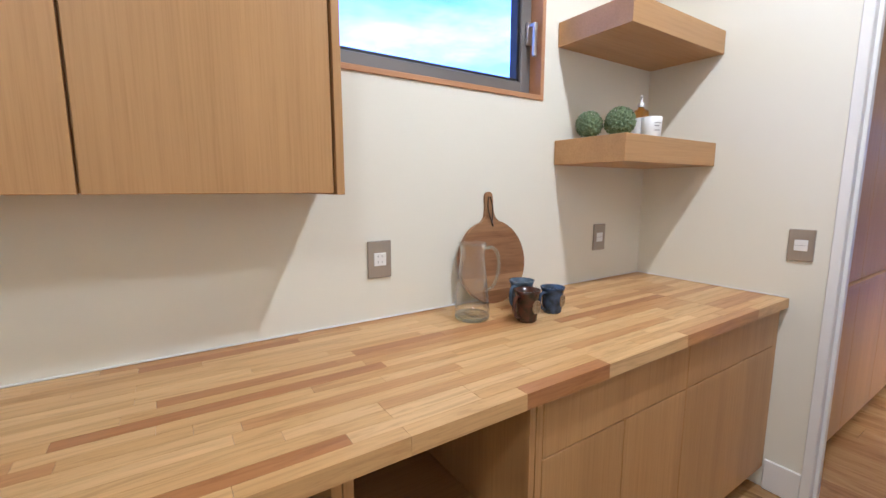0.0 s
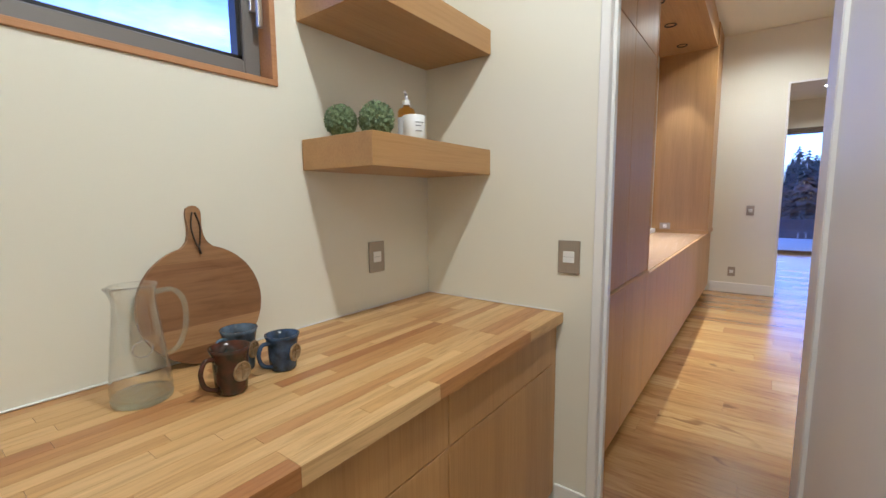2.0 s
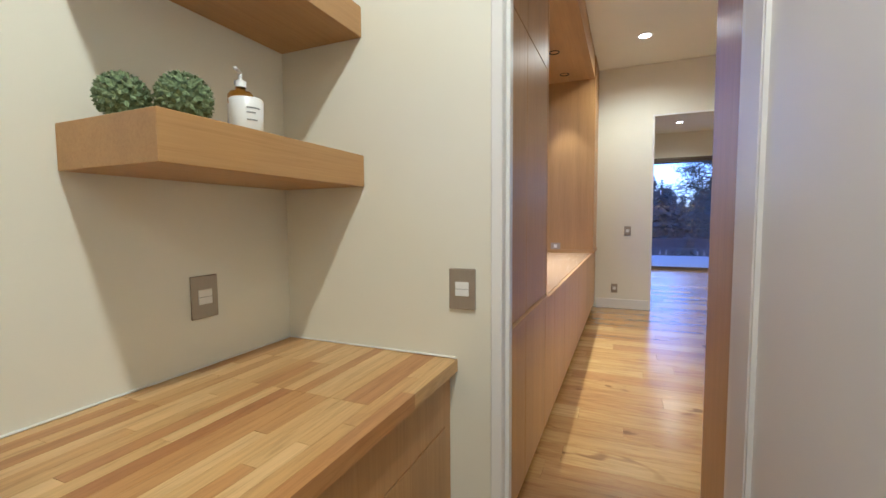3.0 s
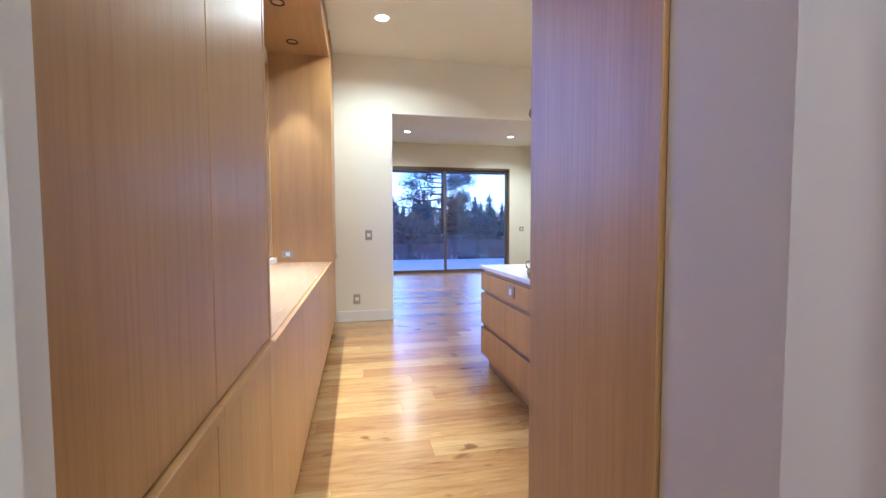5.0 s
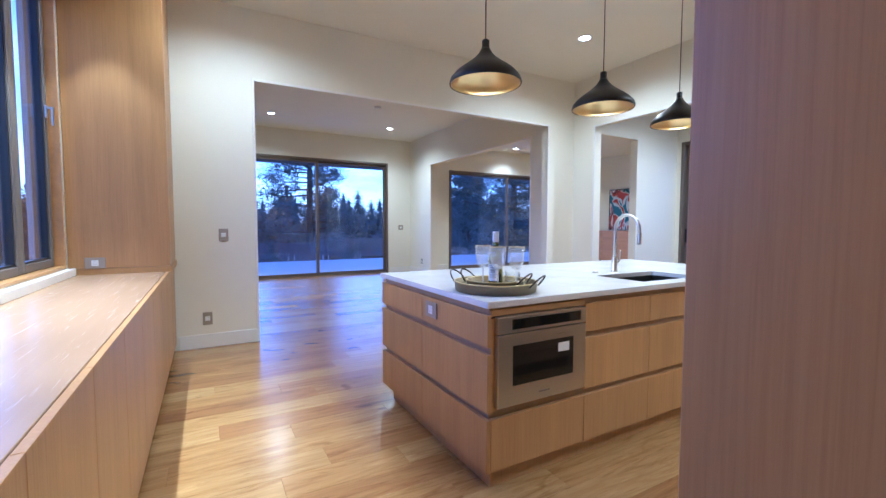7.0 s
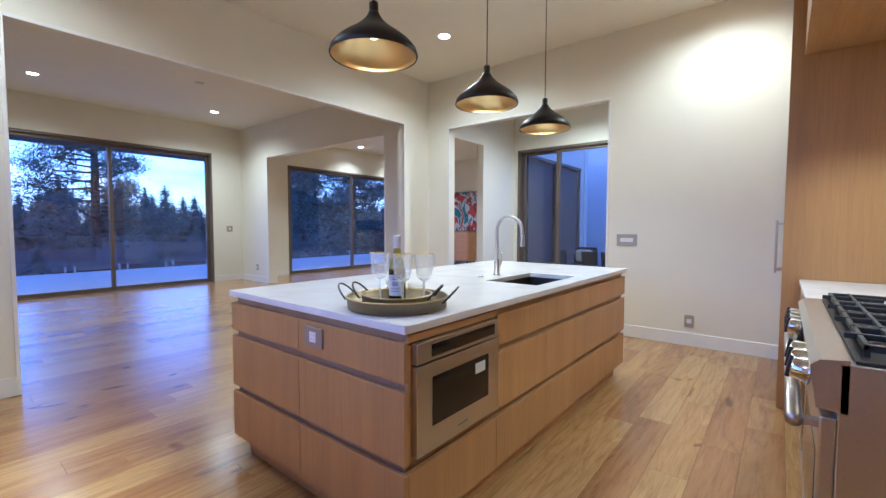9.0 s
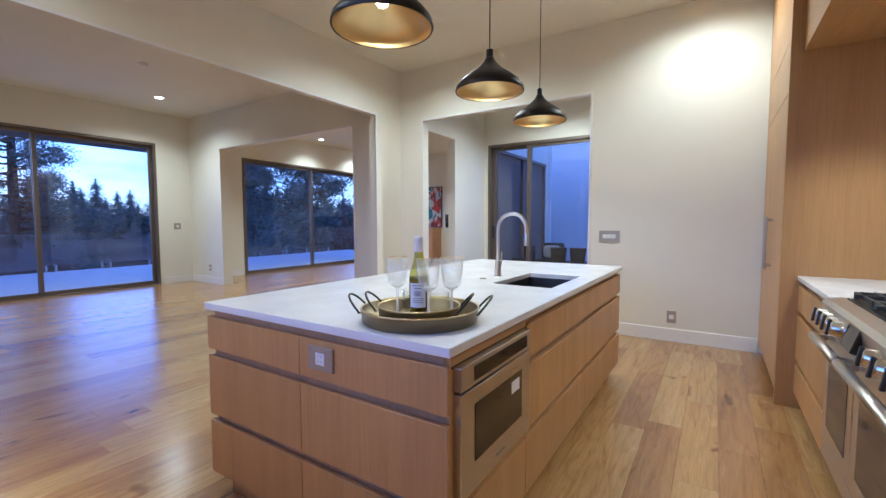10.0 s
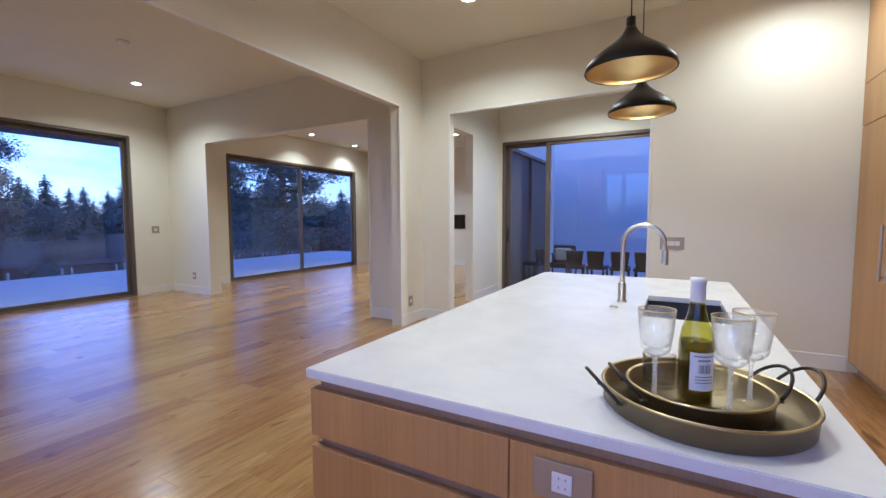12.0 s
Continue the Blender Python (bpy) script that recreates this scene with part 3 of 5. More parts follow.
open_bay(1.35, 1.938)
open_bay(0.76, 1.348)


def wall_cabinet(x0, x1, front):
    c = thing("wall_cabinet", ((x0 + x1) / 2, 1.45, 1.328), "oak veneer wall cabinet with flat doors above the counter", "cabinet", "pantry wall cabinets")
    part("body", block(x0, x1, front + 0.022, P_BACK - 0.004, 1.335, 2.6), OAK_V, c)
    return c


wc = wall_cabinet(0.9, 2.12, 1.40)
part("end_panel", block(2.1, 2.122, 1.398, P_BACK - 0.004, 1.328, 2.6, 0.001, 1), OAK_V, wc)
for a, b in ((0.9, 1.03), (1.035, 1.572), (1.578, 2.092)):
    part("cabinet_door", block(a, b, 1.40, 1.42, 1.332, 2.58, 0.0015, 1), OAK_V, wc)


# white sealant along the back of the counter
solid("trim", block(0.76, P_END - 0.009, P_BACK - 0.009, P_BACK - 0.001, CT + 0.0005, CT + 0.006, 0.002, 1), TRIM, "white sealant bead behind the counter", "trim")
solid("trim", block(P_END - 0.009, P_END - 0.001, 0.95, P_BACK - 0.001, CT + 0.0005, CT + 0.006, 0.002, 1), TRIM, "white sealant bead behind the counter", "trim")


# floating shelves
def floating_shelf(z0, z1):
    solid("floating_shelf", block(3.187, P_END - 0.003, 1.287, P_BACK - 0.003, z0, z1, 0.0015, 1), OAK_X, "thick oak floating shelf in the pantry corner", "shelf", "", "pantry floating shelves")


floating_shelf(1.945, 2.045)
floating_shelf(1.447, 1.553)


# wall plates
def wall_plate(pos, facing, kind, w=0.088, h=0.13, label=""):
    """A metal plate with an insert; facing: the axis and sign of the wall's normal."""
    cat = "switch" if kind == "switch" else "outlet"
    p = thing("light_switch" if kind == "switch" else "power_outlet", pos, label or ("square nickel plate with a white " + ("rocker switch" if kind == "switch" else "power socket")), cat)
    ax, sg = facing
    def slab(u0, u1, z0, z1, d0, d1, bev=0.001):
        x, y, z = pos
        lo, hi = sorted((d0 * sg, d1 * sg))
        if ax == 0:
            return block(x + lo, x + hi, y + u0, y + u1, z + z0, z + z1, bev, 1)
        return block(x + u0, x + u1, y + lo, y + hi, z + z0, z + z1, bev, 1)
    part("plate", slab(-w / 2, w / 2, -h / 2, h / 2, 0.001, 0.009, 0.002), PLATE, p)
    n = 1 if w < 0.15 else 3
    for k in range(n):
        c = (k - (n - 1) / 2) * 0.048
        ins = part("insert", slab(c - 0.0225, c + 0.0225, -0.0225, 0.0225, 0.008, 0.0115), WHITEP, p, "white insert")
        if kind == "outlet":
            for du, dz in ((-0.009, 0.011), (0.006, 0.011), (-0.009, -0.009), (0.006, -0.009)):
                part("slot", slab(c + du, c + du + 0.002, dz - 0.003, dz + 0.003, 0.0112, 0.0122, 0), GREYINK, ins)
        else:
            part("rocker_line", slab(c - 0.022, c + 0.022, -0.0006, 0.0006, 0.0112, 0.0121, 0), GREYINK, ins)
    return p


wall_plate((2.327, P_BACK, 1.10), (1, -1), "outlet")
wall_plate((3.531, P_BACK, 1.102), (1, -1), "switch")
wall_plate((P_END, 0.927, 1.113), (0, -1), "switch")
wall_plate((XA, 0.44, 1.155), (0, -1), "switch")
wall_plate((XA, 0.605, 0.30), (0, -1), "outlet")
wall_plate((XA, -4.22, 0.3), (0, -1), "outlet")
wall_plate((6.40, YK, 1.115), (1, 1), "switch", 0.22, 0.13, "broad nickel plate with three white switches")
wall_plate((5.75, YK, 0.265), (1, 1), "outlet")
wall_plate((XS, -3.98, 1.2), (0, -1), "switch", 0.13, 0.13)
wall_plate((14.3, YB, 0.33), (1, 1), "outlet")
wall_plate((XS, -4.9, 1.2), (0, -1), "switch")
wall_plate((NOOK_X1, 1.37, 0.955), (0, -1), "outlet", 0.13, 0.088)

# tall cabinet run and nook
def tall_unit(x0, x1, group):
    c = thing("tall_cabinet", ((x0 + x1) / 2, 1.2, 0), "tall oak veneer pantry cabinet with flat handleless doors", "cabinet", group)
    part("body", block(x0, x1, YF + 0.024, NOOK_Y - 0.004, 0.08, CEIL - 0.004), OAK_V, c)
    part("upper_door", block(x0 + 0.002, x1 - 0.002, YF, YF + 0.022, 2.17, CEIL - 0.03, 0.0015, 1), OAK_V, c)
    part("middle_door", block(x0 + 0.002, x1 - 0.002, YF, YF + 0.022, LEDGE + 0.035, 2.165, 0.0015, 1), OAK_V, c)
    part("lower_door", block(x0 + 0.002, x1 - 0.002, YF, YF + 0.022, 0.085, LEDGE + 0.002, 0.0015, 1), OAK_V, c)
    part("toe_kick", block(x0, x1, YF + 0.06, YF + 0.08, 0, 0.08), OAK_DK, c)
    part("finger_rail", block(x0, x1, YF - 0.014, YF + 0.02, LEDGE + 0.006, LEDGE + 0.03, 0.002, 1), OAK_X, c)


for a, b in ((4.006, 4.60), (4.60, NOOK_X0)):
    tall_unit(a, b, "tall cabinets beside the doorway")
solid("tall_end_panel", block(NOOK_X0, NOOK_X0 + 0.022, YF - 0.002, NOOK_Y - 0.004, LEDGE + 0.002, CEIL - 0.004, 0.0015, 1), OAK_V, "oak side panel of the window nook", "panel")


def low_unit(x0, x1):
    c = thing("base_cabinet", ((x0 + x1) / 2, 1.2, 0), "low oak veneer base cabinet beneath the window ledge", "cabinet", "nook base cabinets")
    part("body", block(x0, x1, YF + 0.024, NOOK_Y - 0.004, 0.08, LEDGE - 0.03), OAK_V, c)
    part("cabinet_door", block(x0 + 0.0015, x1 - 0.0015, YF, YF + 0.022, 0.085, LEDGE - 0.002, 0.0012, 1), OAK_V, c)
    part("toe_kick", block(x0, x1, YF + 0.06, YF + 0.08, 0, 0.08), OAK_DK, c)


LOW = [NOOK_X0, 5.47, 5.98, 6.49, 7.0, 7.51, 8.02, 8.53, 8.97, XA - 0.02]
for a, b in zip(LOW, LOW[1:]):
    low_unit(a, b)
LEDGE_MAT = oak("ledge_oak", 0, (0.50, 0.34, 0.21), (0.45, 0.30, 0.18), 0.26)
solid("window_ledge", block(NOOK_X0 + 0.024, NOOK_X1 - 0.002, YF + 0.024, NOOK_Y - 0.004, LEDGE - 0.028, LEDGE, 0.002, 1), LEDGE_MAT, "pale oak ledge under the nook window", "ledge")
solid("nook_side_panel", block(NOOK_X1, XA - 0.004, YF - 0.012, NOOK_Y - 0.004, LEDGE + 0.05, CEIL - 0.004, 0.0015, 1), OAK_V, "oak panelled side of the window nook", "panel")
solid("nook_side_base", block(NOOK_X1, XA - 0.004, YF - 0.024, NOOK_Y - 0.004, LEDGE, LEDGE + 0.048, 0.0015, 1), OAK_X, "oak cap strip on the base cabinet", "trim")
solid("nook_soffit", block(NOOK_X0 + 0.022, NOOK_X1, YF, NOOK_Y - 0.004, NOOK_TOP, CEIL - 0.004, 0.0015, 1), OAK_X, "oak panelled soffit over the window nook", "soffit")
casement("window_2", 5.3, 8.69, NOOK_Y, 0.925, 3.06, TAUPE, OAK_X, (8.03,), 8.62, 2.08, "wide taupe metal nook window with a casement")
solid("window_sill", block(NOOK_X0 + 0.03, 8.735, NOOK_Y - 0.055, NOOK_Y - 0.006, LEDGE + 0.001, LEDGE + 0.058, 0.004), TRIM, "white painted window sill", "sill")


def can_light(x, y, z, r, dark=False):
    c = thing("ceiling_light", (x, y, z), "small dark recessed spotlight in oak" if dark else "round white recessed ceiling downlight, lit", "lamp", "recessed lights")
    part("trim_ring", lathe([(r * 0.72, 0.012), (r * 0.74, -0.002), (r, -0.006), (r * 1.02, -0.001), (r * 1.02, 0.001)], x, y, z, 32), BLACKM if dark else WHITEP, c)
    part("lens", lathe([(0, 0.006 if dark else -0.001), (r * 0.72, 0.006 if dark else -0.001)], x, y, z, 32), GLOW2 if dark else GLOW, c, "glowing lens")


for lx, ly in DOWNLIGHTS:
    can_light(lx, ly, CEIL - 0.0015, 0.085)
# the ring at x 1.1 only houses the added fill lamp
for lx, ly in PANTRY_LIGHTS:
    can_light(lx, ly, PCEIL - 0.0015, 0.06)
for lx, ly in NOOK_LIGHTS:
    can_light(lx, ly, NOOK_TOP - 0.0015, 0.06, True)
solid("smoke_detector", lathe([(0, -0.035), (0.05, -0.034), (0.062, -0.02), (0.065, 0), (0, 0)], 12.2, -2.3, CEIL - 0.001, 32), WHITEP, "round white ceiling smoke detector", "detector")

# wood end panel and range wall
solid("tall_end_panel", block(WT + 0.003, 4.762, 0.084, 0.128, 0, CEIL - 0.004, 0.0015, 1), OAK_V, "tall oak end panel beside the pantry doorway", "panel")
F_X, B_X, FR_Y = 5.0, 4.90, -3.17


def fridge_wall():
    c = thing("panelled_fridge", (4.6, -3.86, 0), "built-in oak panelled refrigerator with steel pull handles", "refrigerator")
    part("body", block(C_BACK + 0.004, F_X - 0.024, YK + 0.02, FR_Y - 0.03, 0.1, 2.16), OAK_V, c)
    for a, b, hy in ((YK + 0.022, -3.80, -3.86), (-3.796, FR_Y - 0.032, -3.74)):
        d = part("fridge_door", block(F_X - 0.022, F_X, a, b, 0.105, 2.14, 0.0015, 1), OAK_V, c)
        bm = block(F_X + 0.035, F_X + 0.05, hy - 0.012, hy + 0.012, 0.9, 1.32, 0.003)
        for z in (0.92, 1.285):
            box(bm, F_X, F_X + 0.037, hy - 0.008, hy + 0.008, z, z + 0.016, 0.002, 1)
        part("handle", bm, STEEL, d, "brushed steel bar handle")
    part("toe_kick", block(C_BACK + 0.1, F_X - 0.07, YK + 0.02, FR_Y - 0.03, 0, 0.1), OAK_DK, c)
    u = thing("upper_cabinet", (4.6, -3.86, 2.16), "oak veneer cabinet doors above the refrigerator", "cabinet")
    part("body", block(C_BACK + 0.004, F_X - 0.024, YK + 0.004, FR_Y - 0.03, 2.164, CEIL - 0.004), OAK_V, u)
    for z0, z1 in ((2.15, 2.5), (2.505, CEIL - 0.02)):
        for a, b in ((YK + 0.012, -3.86), (-3.856, FR_Y - 0.032)):
            part("cabinet_door", block(F_X - 0.022, F_X - 0.001, a, b, z0, z1, 0.0015, 1), OAK_V, u)
    solid("fridge_end_panel", block(C_BACK + 0.004, F_X, FR_Y - 0.028, FR_Y, 0, CEIL - 0.004, 0.0015, 1), OAK_V, "oak side panel of the refrigerator", "panel")


fridge_wall()
R0, R1 = -2.22, -0.96


def range_base(y0, y1, rows, B_X=4.90):
    c = thing("base_cabinet", (4.6, (y0 + y1) / 2, 0), "oak base cabinet with drawers beside the range", "cabinet", "range base cabinets")
    part("body", block(C_BACK + 0.004, B_X - 0.045, y0, y1, 0.1, 0.884), OAK_DK, c)
    for z0, z1 in rows:
        part("drawer_front", block(B_X - 0.022, B_X - 0.002, y0 + 0.002, y1 - 0.002, z0, z1, 0.0015, 1), OAK_V, c)
    part("toe_kick", block(B_X - 0.09, B_X - 0.07, y0, y1, 0, 0.1), OAK_DK, c)
    solid("worktop", block(C_BACK + 0.004, B_X + 0.006, y0 + 0.001, y1 - 0.001, 0.886, 0.914, 0.002, 1), QUARTZ, "white quartz worktop beside the range", "worktop", "")


ROWS3 = [(0.11, 0.312), (0.345, 0.648), (0.68, 0.85)]
range_base(FR_Y + 0.002, R0 - 0.005, ROWS3)
range_base(R1 + 0.005, 0.055, ROWS3, 4.72)
solid("backsplash", block(C_BACK + 0.002, C_BACK + 0.02, FR_Y + 0.002, 0.056, 0.916, 2.40), OAK_V, "oak veneer backsplash behind the range", "panel")
solid("range_hood", block(C_BACK + 0.004, B_X + 0.03, FR_Y + 0.002, 0.056, 2.40, CEIL - 0.004, 0.0015, 1), OAK_Y, "oak panelled range hood and soffit", "hood")
for lx, ly in HOOD_LIGHTS:
    can_light(lx, ly, 2.3985, 0.055, True)


def cooking_range():
    r = thing("cooking_range", (4.6, (R0 + R1) / 2, 0), "wide stainless steel double-oven gas range with knobs", "range")
    fx = 4.872
    part("body", block(C_BACK + 0.03, fx, R0, R1, 0.12, 0.905, 0.004), STEEL, r)
    part("toe_panel", block(C_BACK + 0.1, fx - 0.05, R0 + 0.02, R1 - 0.02, 0.01, 0.12), BLACKP, r)
    bm = bmesh.new()
    prof = [(fx - 0.02, 0.915), (fx + 0.04, 0.908), (fx + 0.06, 0.89), (fx + 0.045, 0.775), (fx - 0.02, 0.77)]
    ends = [[bm.verts.new((x, y, z)) for x, z in prof] for y in (R0, R1)]
    for k in range(5):
        bm.faces.new((ends[0][k], ends[0][(k + 1) % 5], ends[1][(k + 1) % 5], ends[1][k]))
    bm.faces.new(ends[0][::-1])
    bm.faces.new(ends[1])
    bmesh.ops.recalc_face_normals(bm, faces=bm.faces)
    part("control_panel", bm, STEEL, r)
    for y0, y1 in ((R0 + 0.01, -1.715), (-1.705, R1 - 0.01)):
        d = part("oven_door", block(fx, fx + 0.035, y0, y1, 0.22, 0.75, 0.005), STEEL, r)
        part("oven_window", block(fx + 0.034, fx + 0.037, y0 + 0.08, y1 - 0.08, 0.3, 0.62, 0.001, 1), BLACKG, d, "dark oven glass")
        bm = tube([(fx + 0.088, y0 + 0.015, 0.72), (fx + 0.088, y1 - 0.015, 0.72)], 0.021, 16)
        for y in (y0 + 0.03, y1 - 0.03):
            box(bm, fx + 0.03, fx + 0.09, y - 0.014, y + 0.014, 0.708, 0.732, 0.004)
        part("oven_handle", bm, STEEL, d, "brushed steel tubular handle")
    part("kick_drawer", block(fx, fx + 0.03, R0 + 0.01, R1 - 0.01, 0.125, 0.212, 0.004), STEEL, r)
    for y in (-2.12, -2.02, -1.92, -1.82, -1.36, -1.235, -1.11):
        c = 0.83
        k = part("knob", lathe([(0, 0), (0.041, 0), (0.041, 0.009), (0.034, 0.013), (0.031, 0.046), (0.028, 0.05), (0, 0.05)], 0, 0, 0, 24), STEEL2, r, "polished steel knob", True)
        k.matrix_basis = Matrix.Translation(Vector((fx + 0.05, y, c)) - r.location) @ pose(0, 0, 0, 0, 80, 0)
        g = part("knob_grip", block(-0.0075, 0.0075, -0.034, 0.034, 0.046, 0.058, 0.003), BLACKP, r, "black knob grip", True)
        g.matrix_basis = Matrix.Translation(Vector((fx + 0.05, y, c)) - r.location) @ pose(0, 0, 0, 0, 80, 0) @ pose(0, 0, 0, 0, 0, 90)
    disp = part("display", block(-0.006, 0.02, -0.075, 0.075, -0.045, 0.045, 0.004), BLACKG, r, "black tilted display", True)
    disp.matrix_basis = Matrix.Translation(Vector((fx + 0.055, -1.63, 0.835)) - r.location) @ pose(0, 0, 0, 0, -16, 0)
    part("cooktop", block(C_BACK + 0.03, fx - 0.03, R0 + 0.01, R1 - 0.01, 0.905, 0.915, 0.002), BLACKP, r)
    for y0 in (R0 + 0.02, R0 + 0.315, R0 + 0.61, R0 + 0.905):
        y1 = y0 + 0.285
        bm = bmesh.new()
        for y in (y0, y1 - 0.014):
            box(bm, C_BACK + 0.06, fx - 0.05, y, y + 0.014, 0.93, 0.95, 0.003)
        for x in (C_BACK + 0.06, C_BACK + 0.33, fx - 0.064):
            box(bm, x, x + 0.014, y0, y1, 0.93, 0.95, 0.003)
        for x in (C_BACK + 0.2, C_BACK + 0.47):
            box(bm, x - 0.1, x + 0.1, (y0 + y1) / 2 - 0.006, (y0 + y1) / 2 + 0.006, 0.935, 0.953, 0.003)
            box(bm, x - 0.006, x + 0.006, y0, y1, 0.935, 0.953, 0.003)
        for x in (C_BACK + 0.06, fx - 0.064):
            for y in (y0, y1 - 0.014):
                box(bm, x, x + 0.014, y, y + 0.014, 0.912, 0.935)
        part("grate", bm, IRON, r, "black cast iron grate")
        for x in (C_BACK + 0.2, C_BACK + 0.47):
            part("burner", lathe([(0, 0.02), (0.035, 0.018), (0.05, 0.008), (0.05, 0)], x, (y0 + y1) / 2, 0.913, 24), IRON, r)


cooking_range()

# ---- island ----
IX0, IX1, IY0, IY1 = 6.02, 7.355, -3.2, -0.496


ROWS_I = [(0.11, 0.36), (0.393, 0.668), (0.7, 0.85)]


def island():
    c = thing("kitchen_island", ((IX0 + IX1) / 2, (IY0 + IY1) / 2, 0), "oak veneer kitchen island with drawers and recessed channels", "island")
    x0, x1, y0, y1 = IX0 + 0.014, IX1 - 0.007, IY0 + 0.014, IY1 - 0.01
    sx0, sx1, sy0, sy1 = 6.12, 6.52, -2.38, -1.72
    e = 0.0235
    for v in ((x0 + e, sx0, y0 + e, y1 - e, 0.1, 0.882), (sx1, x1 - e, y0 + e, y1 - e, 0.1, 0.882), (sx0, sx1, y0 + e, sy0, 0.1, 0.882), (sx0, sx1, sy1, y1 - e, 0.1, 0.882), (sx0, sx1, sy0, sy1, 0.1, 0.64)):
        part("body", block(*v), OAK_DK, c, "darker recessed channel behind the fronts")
    part("toe_kick", block(x0 + 0.06, x1 - 0.06, y0 + 0.06, y1 - 0.06, 0, 0.1), OAK_V, c)
    t = 0.022
    for z0, z1 in ROWS_I:
        for a, b in ((x0, 6.70), (6.703, x1)):
            part("drawer_front", block(a, b, y1 - t, y1, z0, z1, 0.0015, 1), OAK_V, c)
            part("drawer_front", block(a, b, y0, y0 + t, z0, z1, 0.0015, 1), OAK_V, c)
    for z0, z1 in ROWS_I:
        for a, b in ((-1.667, -1.135), (-2.1, -1.67), (y0 + t + 0.002, -2.103)):
            part("drawer_front", block(x0, x0 + t, a, b, z0, z1, 0.0015, 1), OAK_V, c)
        for a, b in ((y0 + t + 0.002, -2.3), (-2.297, -1.4), (-1.397, y1 - t - 0.002)):
            part("cabinet_door", block(x1 - t, x1, a, b, z0, z1, 0.0015, 1), OAK_V, c)
    z0, z1 = ROWS_I[0]
    part("drawer_front", block(x0, x0 + t, -1.132, y1 - t - 0.002, z0, z1, 0.0015, 1), OAK_V, c)
    part("filler", block(x0 + 0.006, x0 + t, -1.132, y1 - t - 0.002, 0.843, 0.872, 0.001, 1), OAK_Y, c)
    part("filler", block(x0 + 0.006, x0 + t, y1 - t - 0.042, y1 - t - 0.002, 0.395, 0.833, 0.001, 1), OAK_V, c)
    # worktop, with the cut-out for the sink
    w = thing("worktop", ((IX0 + IX1) / 2, (IY0 + IY1) / 2, 0.884), "white quartz island worktop with an undermount sink cut-out", "worktop")
    a, b, p, q = 6.14, 6.50, -2.36, -1.75
    bm = bmesh.new()
    xs, ys = (IX0, a, b, IX1), (IY0, p, q, IY1)
    for z, flip in ((0.884, True), (0.914, False)):
        g = [[bm.verts.new((x, y, z)) for y in ys] for x in xs]
        for i in range(3):
            for j in range(3):
                if (i, j) != (1, 1):
                    f = [g[i][j], g[i + 1][j], g[i + 1][j + 1], g[i][j + 1]]
                    bm.faces.new(f[::-1] if flip else f)
        if flip:
            low = g
    for i in range(3):
        for aa, bb in (((i, 0), (i + 1, 0)), ((i + 1, 3), (i, 3)), ((3, i), (3, i + 1)), ((0, i + 1), (0, i))):
            bm.faces.new((low[aa[0]][aa[1]], low[bb[0]][bb[1]], g[bb[0]][bb[1]], g[aa[0]][aa[1]]))
    for aa, bb in (((1, 1), (1, 2)), ((1, 2), (2, 2)), ((2, 2), (2, 1)), ((2, 1), (1, 1))):
        bm.faces.new((low[aa[0]][aa[1]], low[bb[0]][bb[1]], g[bb[0]][bb[1]], g[aa[0]][aa[1]]))
    bmesh.ops.recalc_face_normals(bm, faces=bm.faces)
    bmesh.ops.bevel(bm, geom=[e for e in bm.edges if e.is_manifold and e.calc_face_angle(0) > 1], offset=0.0025, segments=2, affect="EDGES")
    part("slab", bm, QUARTZ, w)
    s = thing("kitchen_sink", (6.32, -2.05, 0.68), "dark steel undermount kitchen sink", "sink")
    bm = bmesh.new()
    for v in ((a - 0.012, a - 0.002, p - 0.012, q + 0.012, 0.68, 0.883), (b + 0.002, b + 0.012, p - 0.012, q + 0.012, 0.68, 0.883), (a - 0.002, b + 0.002, p - 0.012, p - 0.002, 0.68, 0.883), (a - 0.002, b + 0.002, q + 0.002, q + 0.012, 0.68, 0.883), (a - 0.002, b + 0.002, p - 0.002, q + 0.002, 0.68, 0.69)):
        box(bm, *v)
    part("bowl", bm, SINKM, s)
    part("drain", lathe([(0, 0.004), (0.03, 0.003), (0.045, 0.006), (0.05, 0)], 6.4, -2.05, 0.69, 28), STEEL, s, "steel drain")


island()
wall_plate((6.575, IY1 - 0.0095, 0.785), (1, 1), "outlet", 0.13, 0.088, "nickel plate with a white socket on the island")


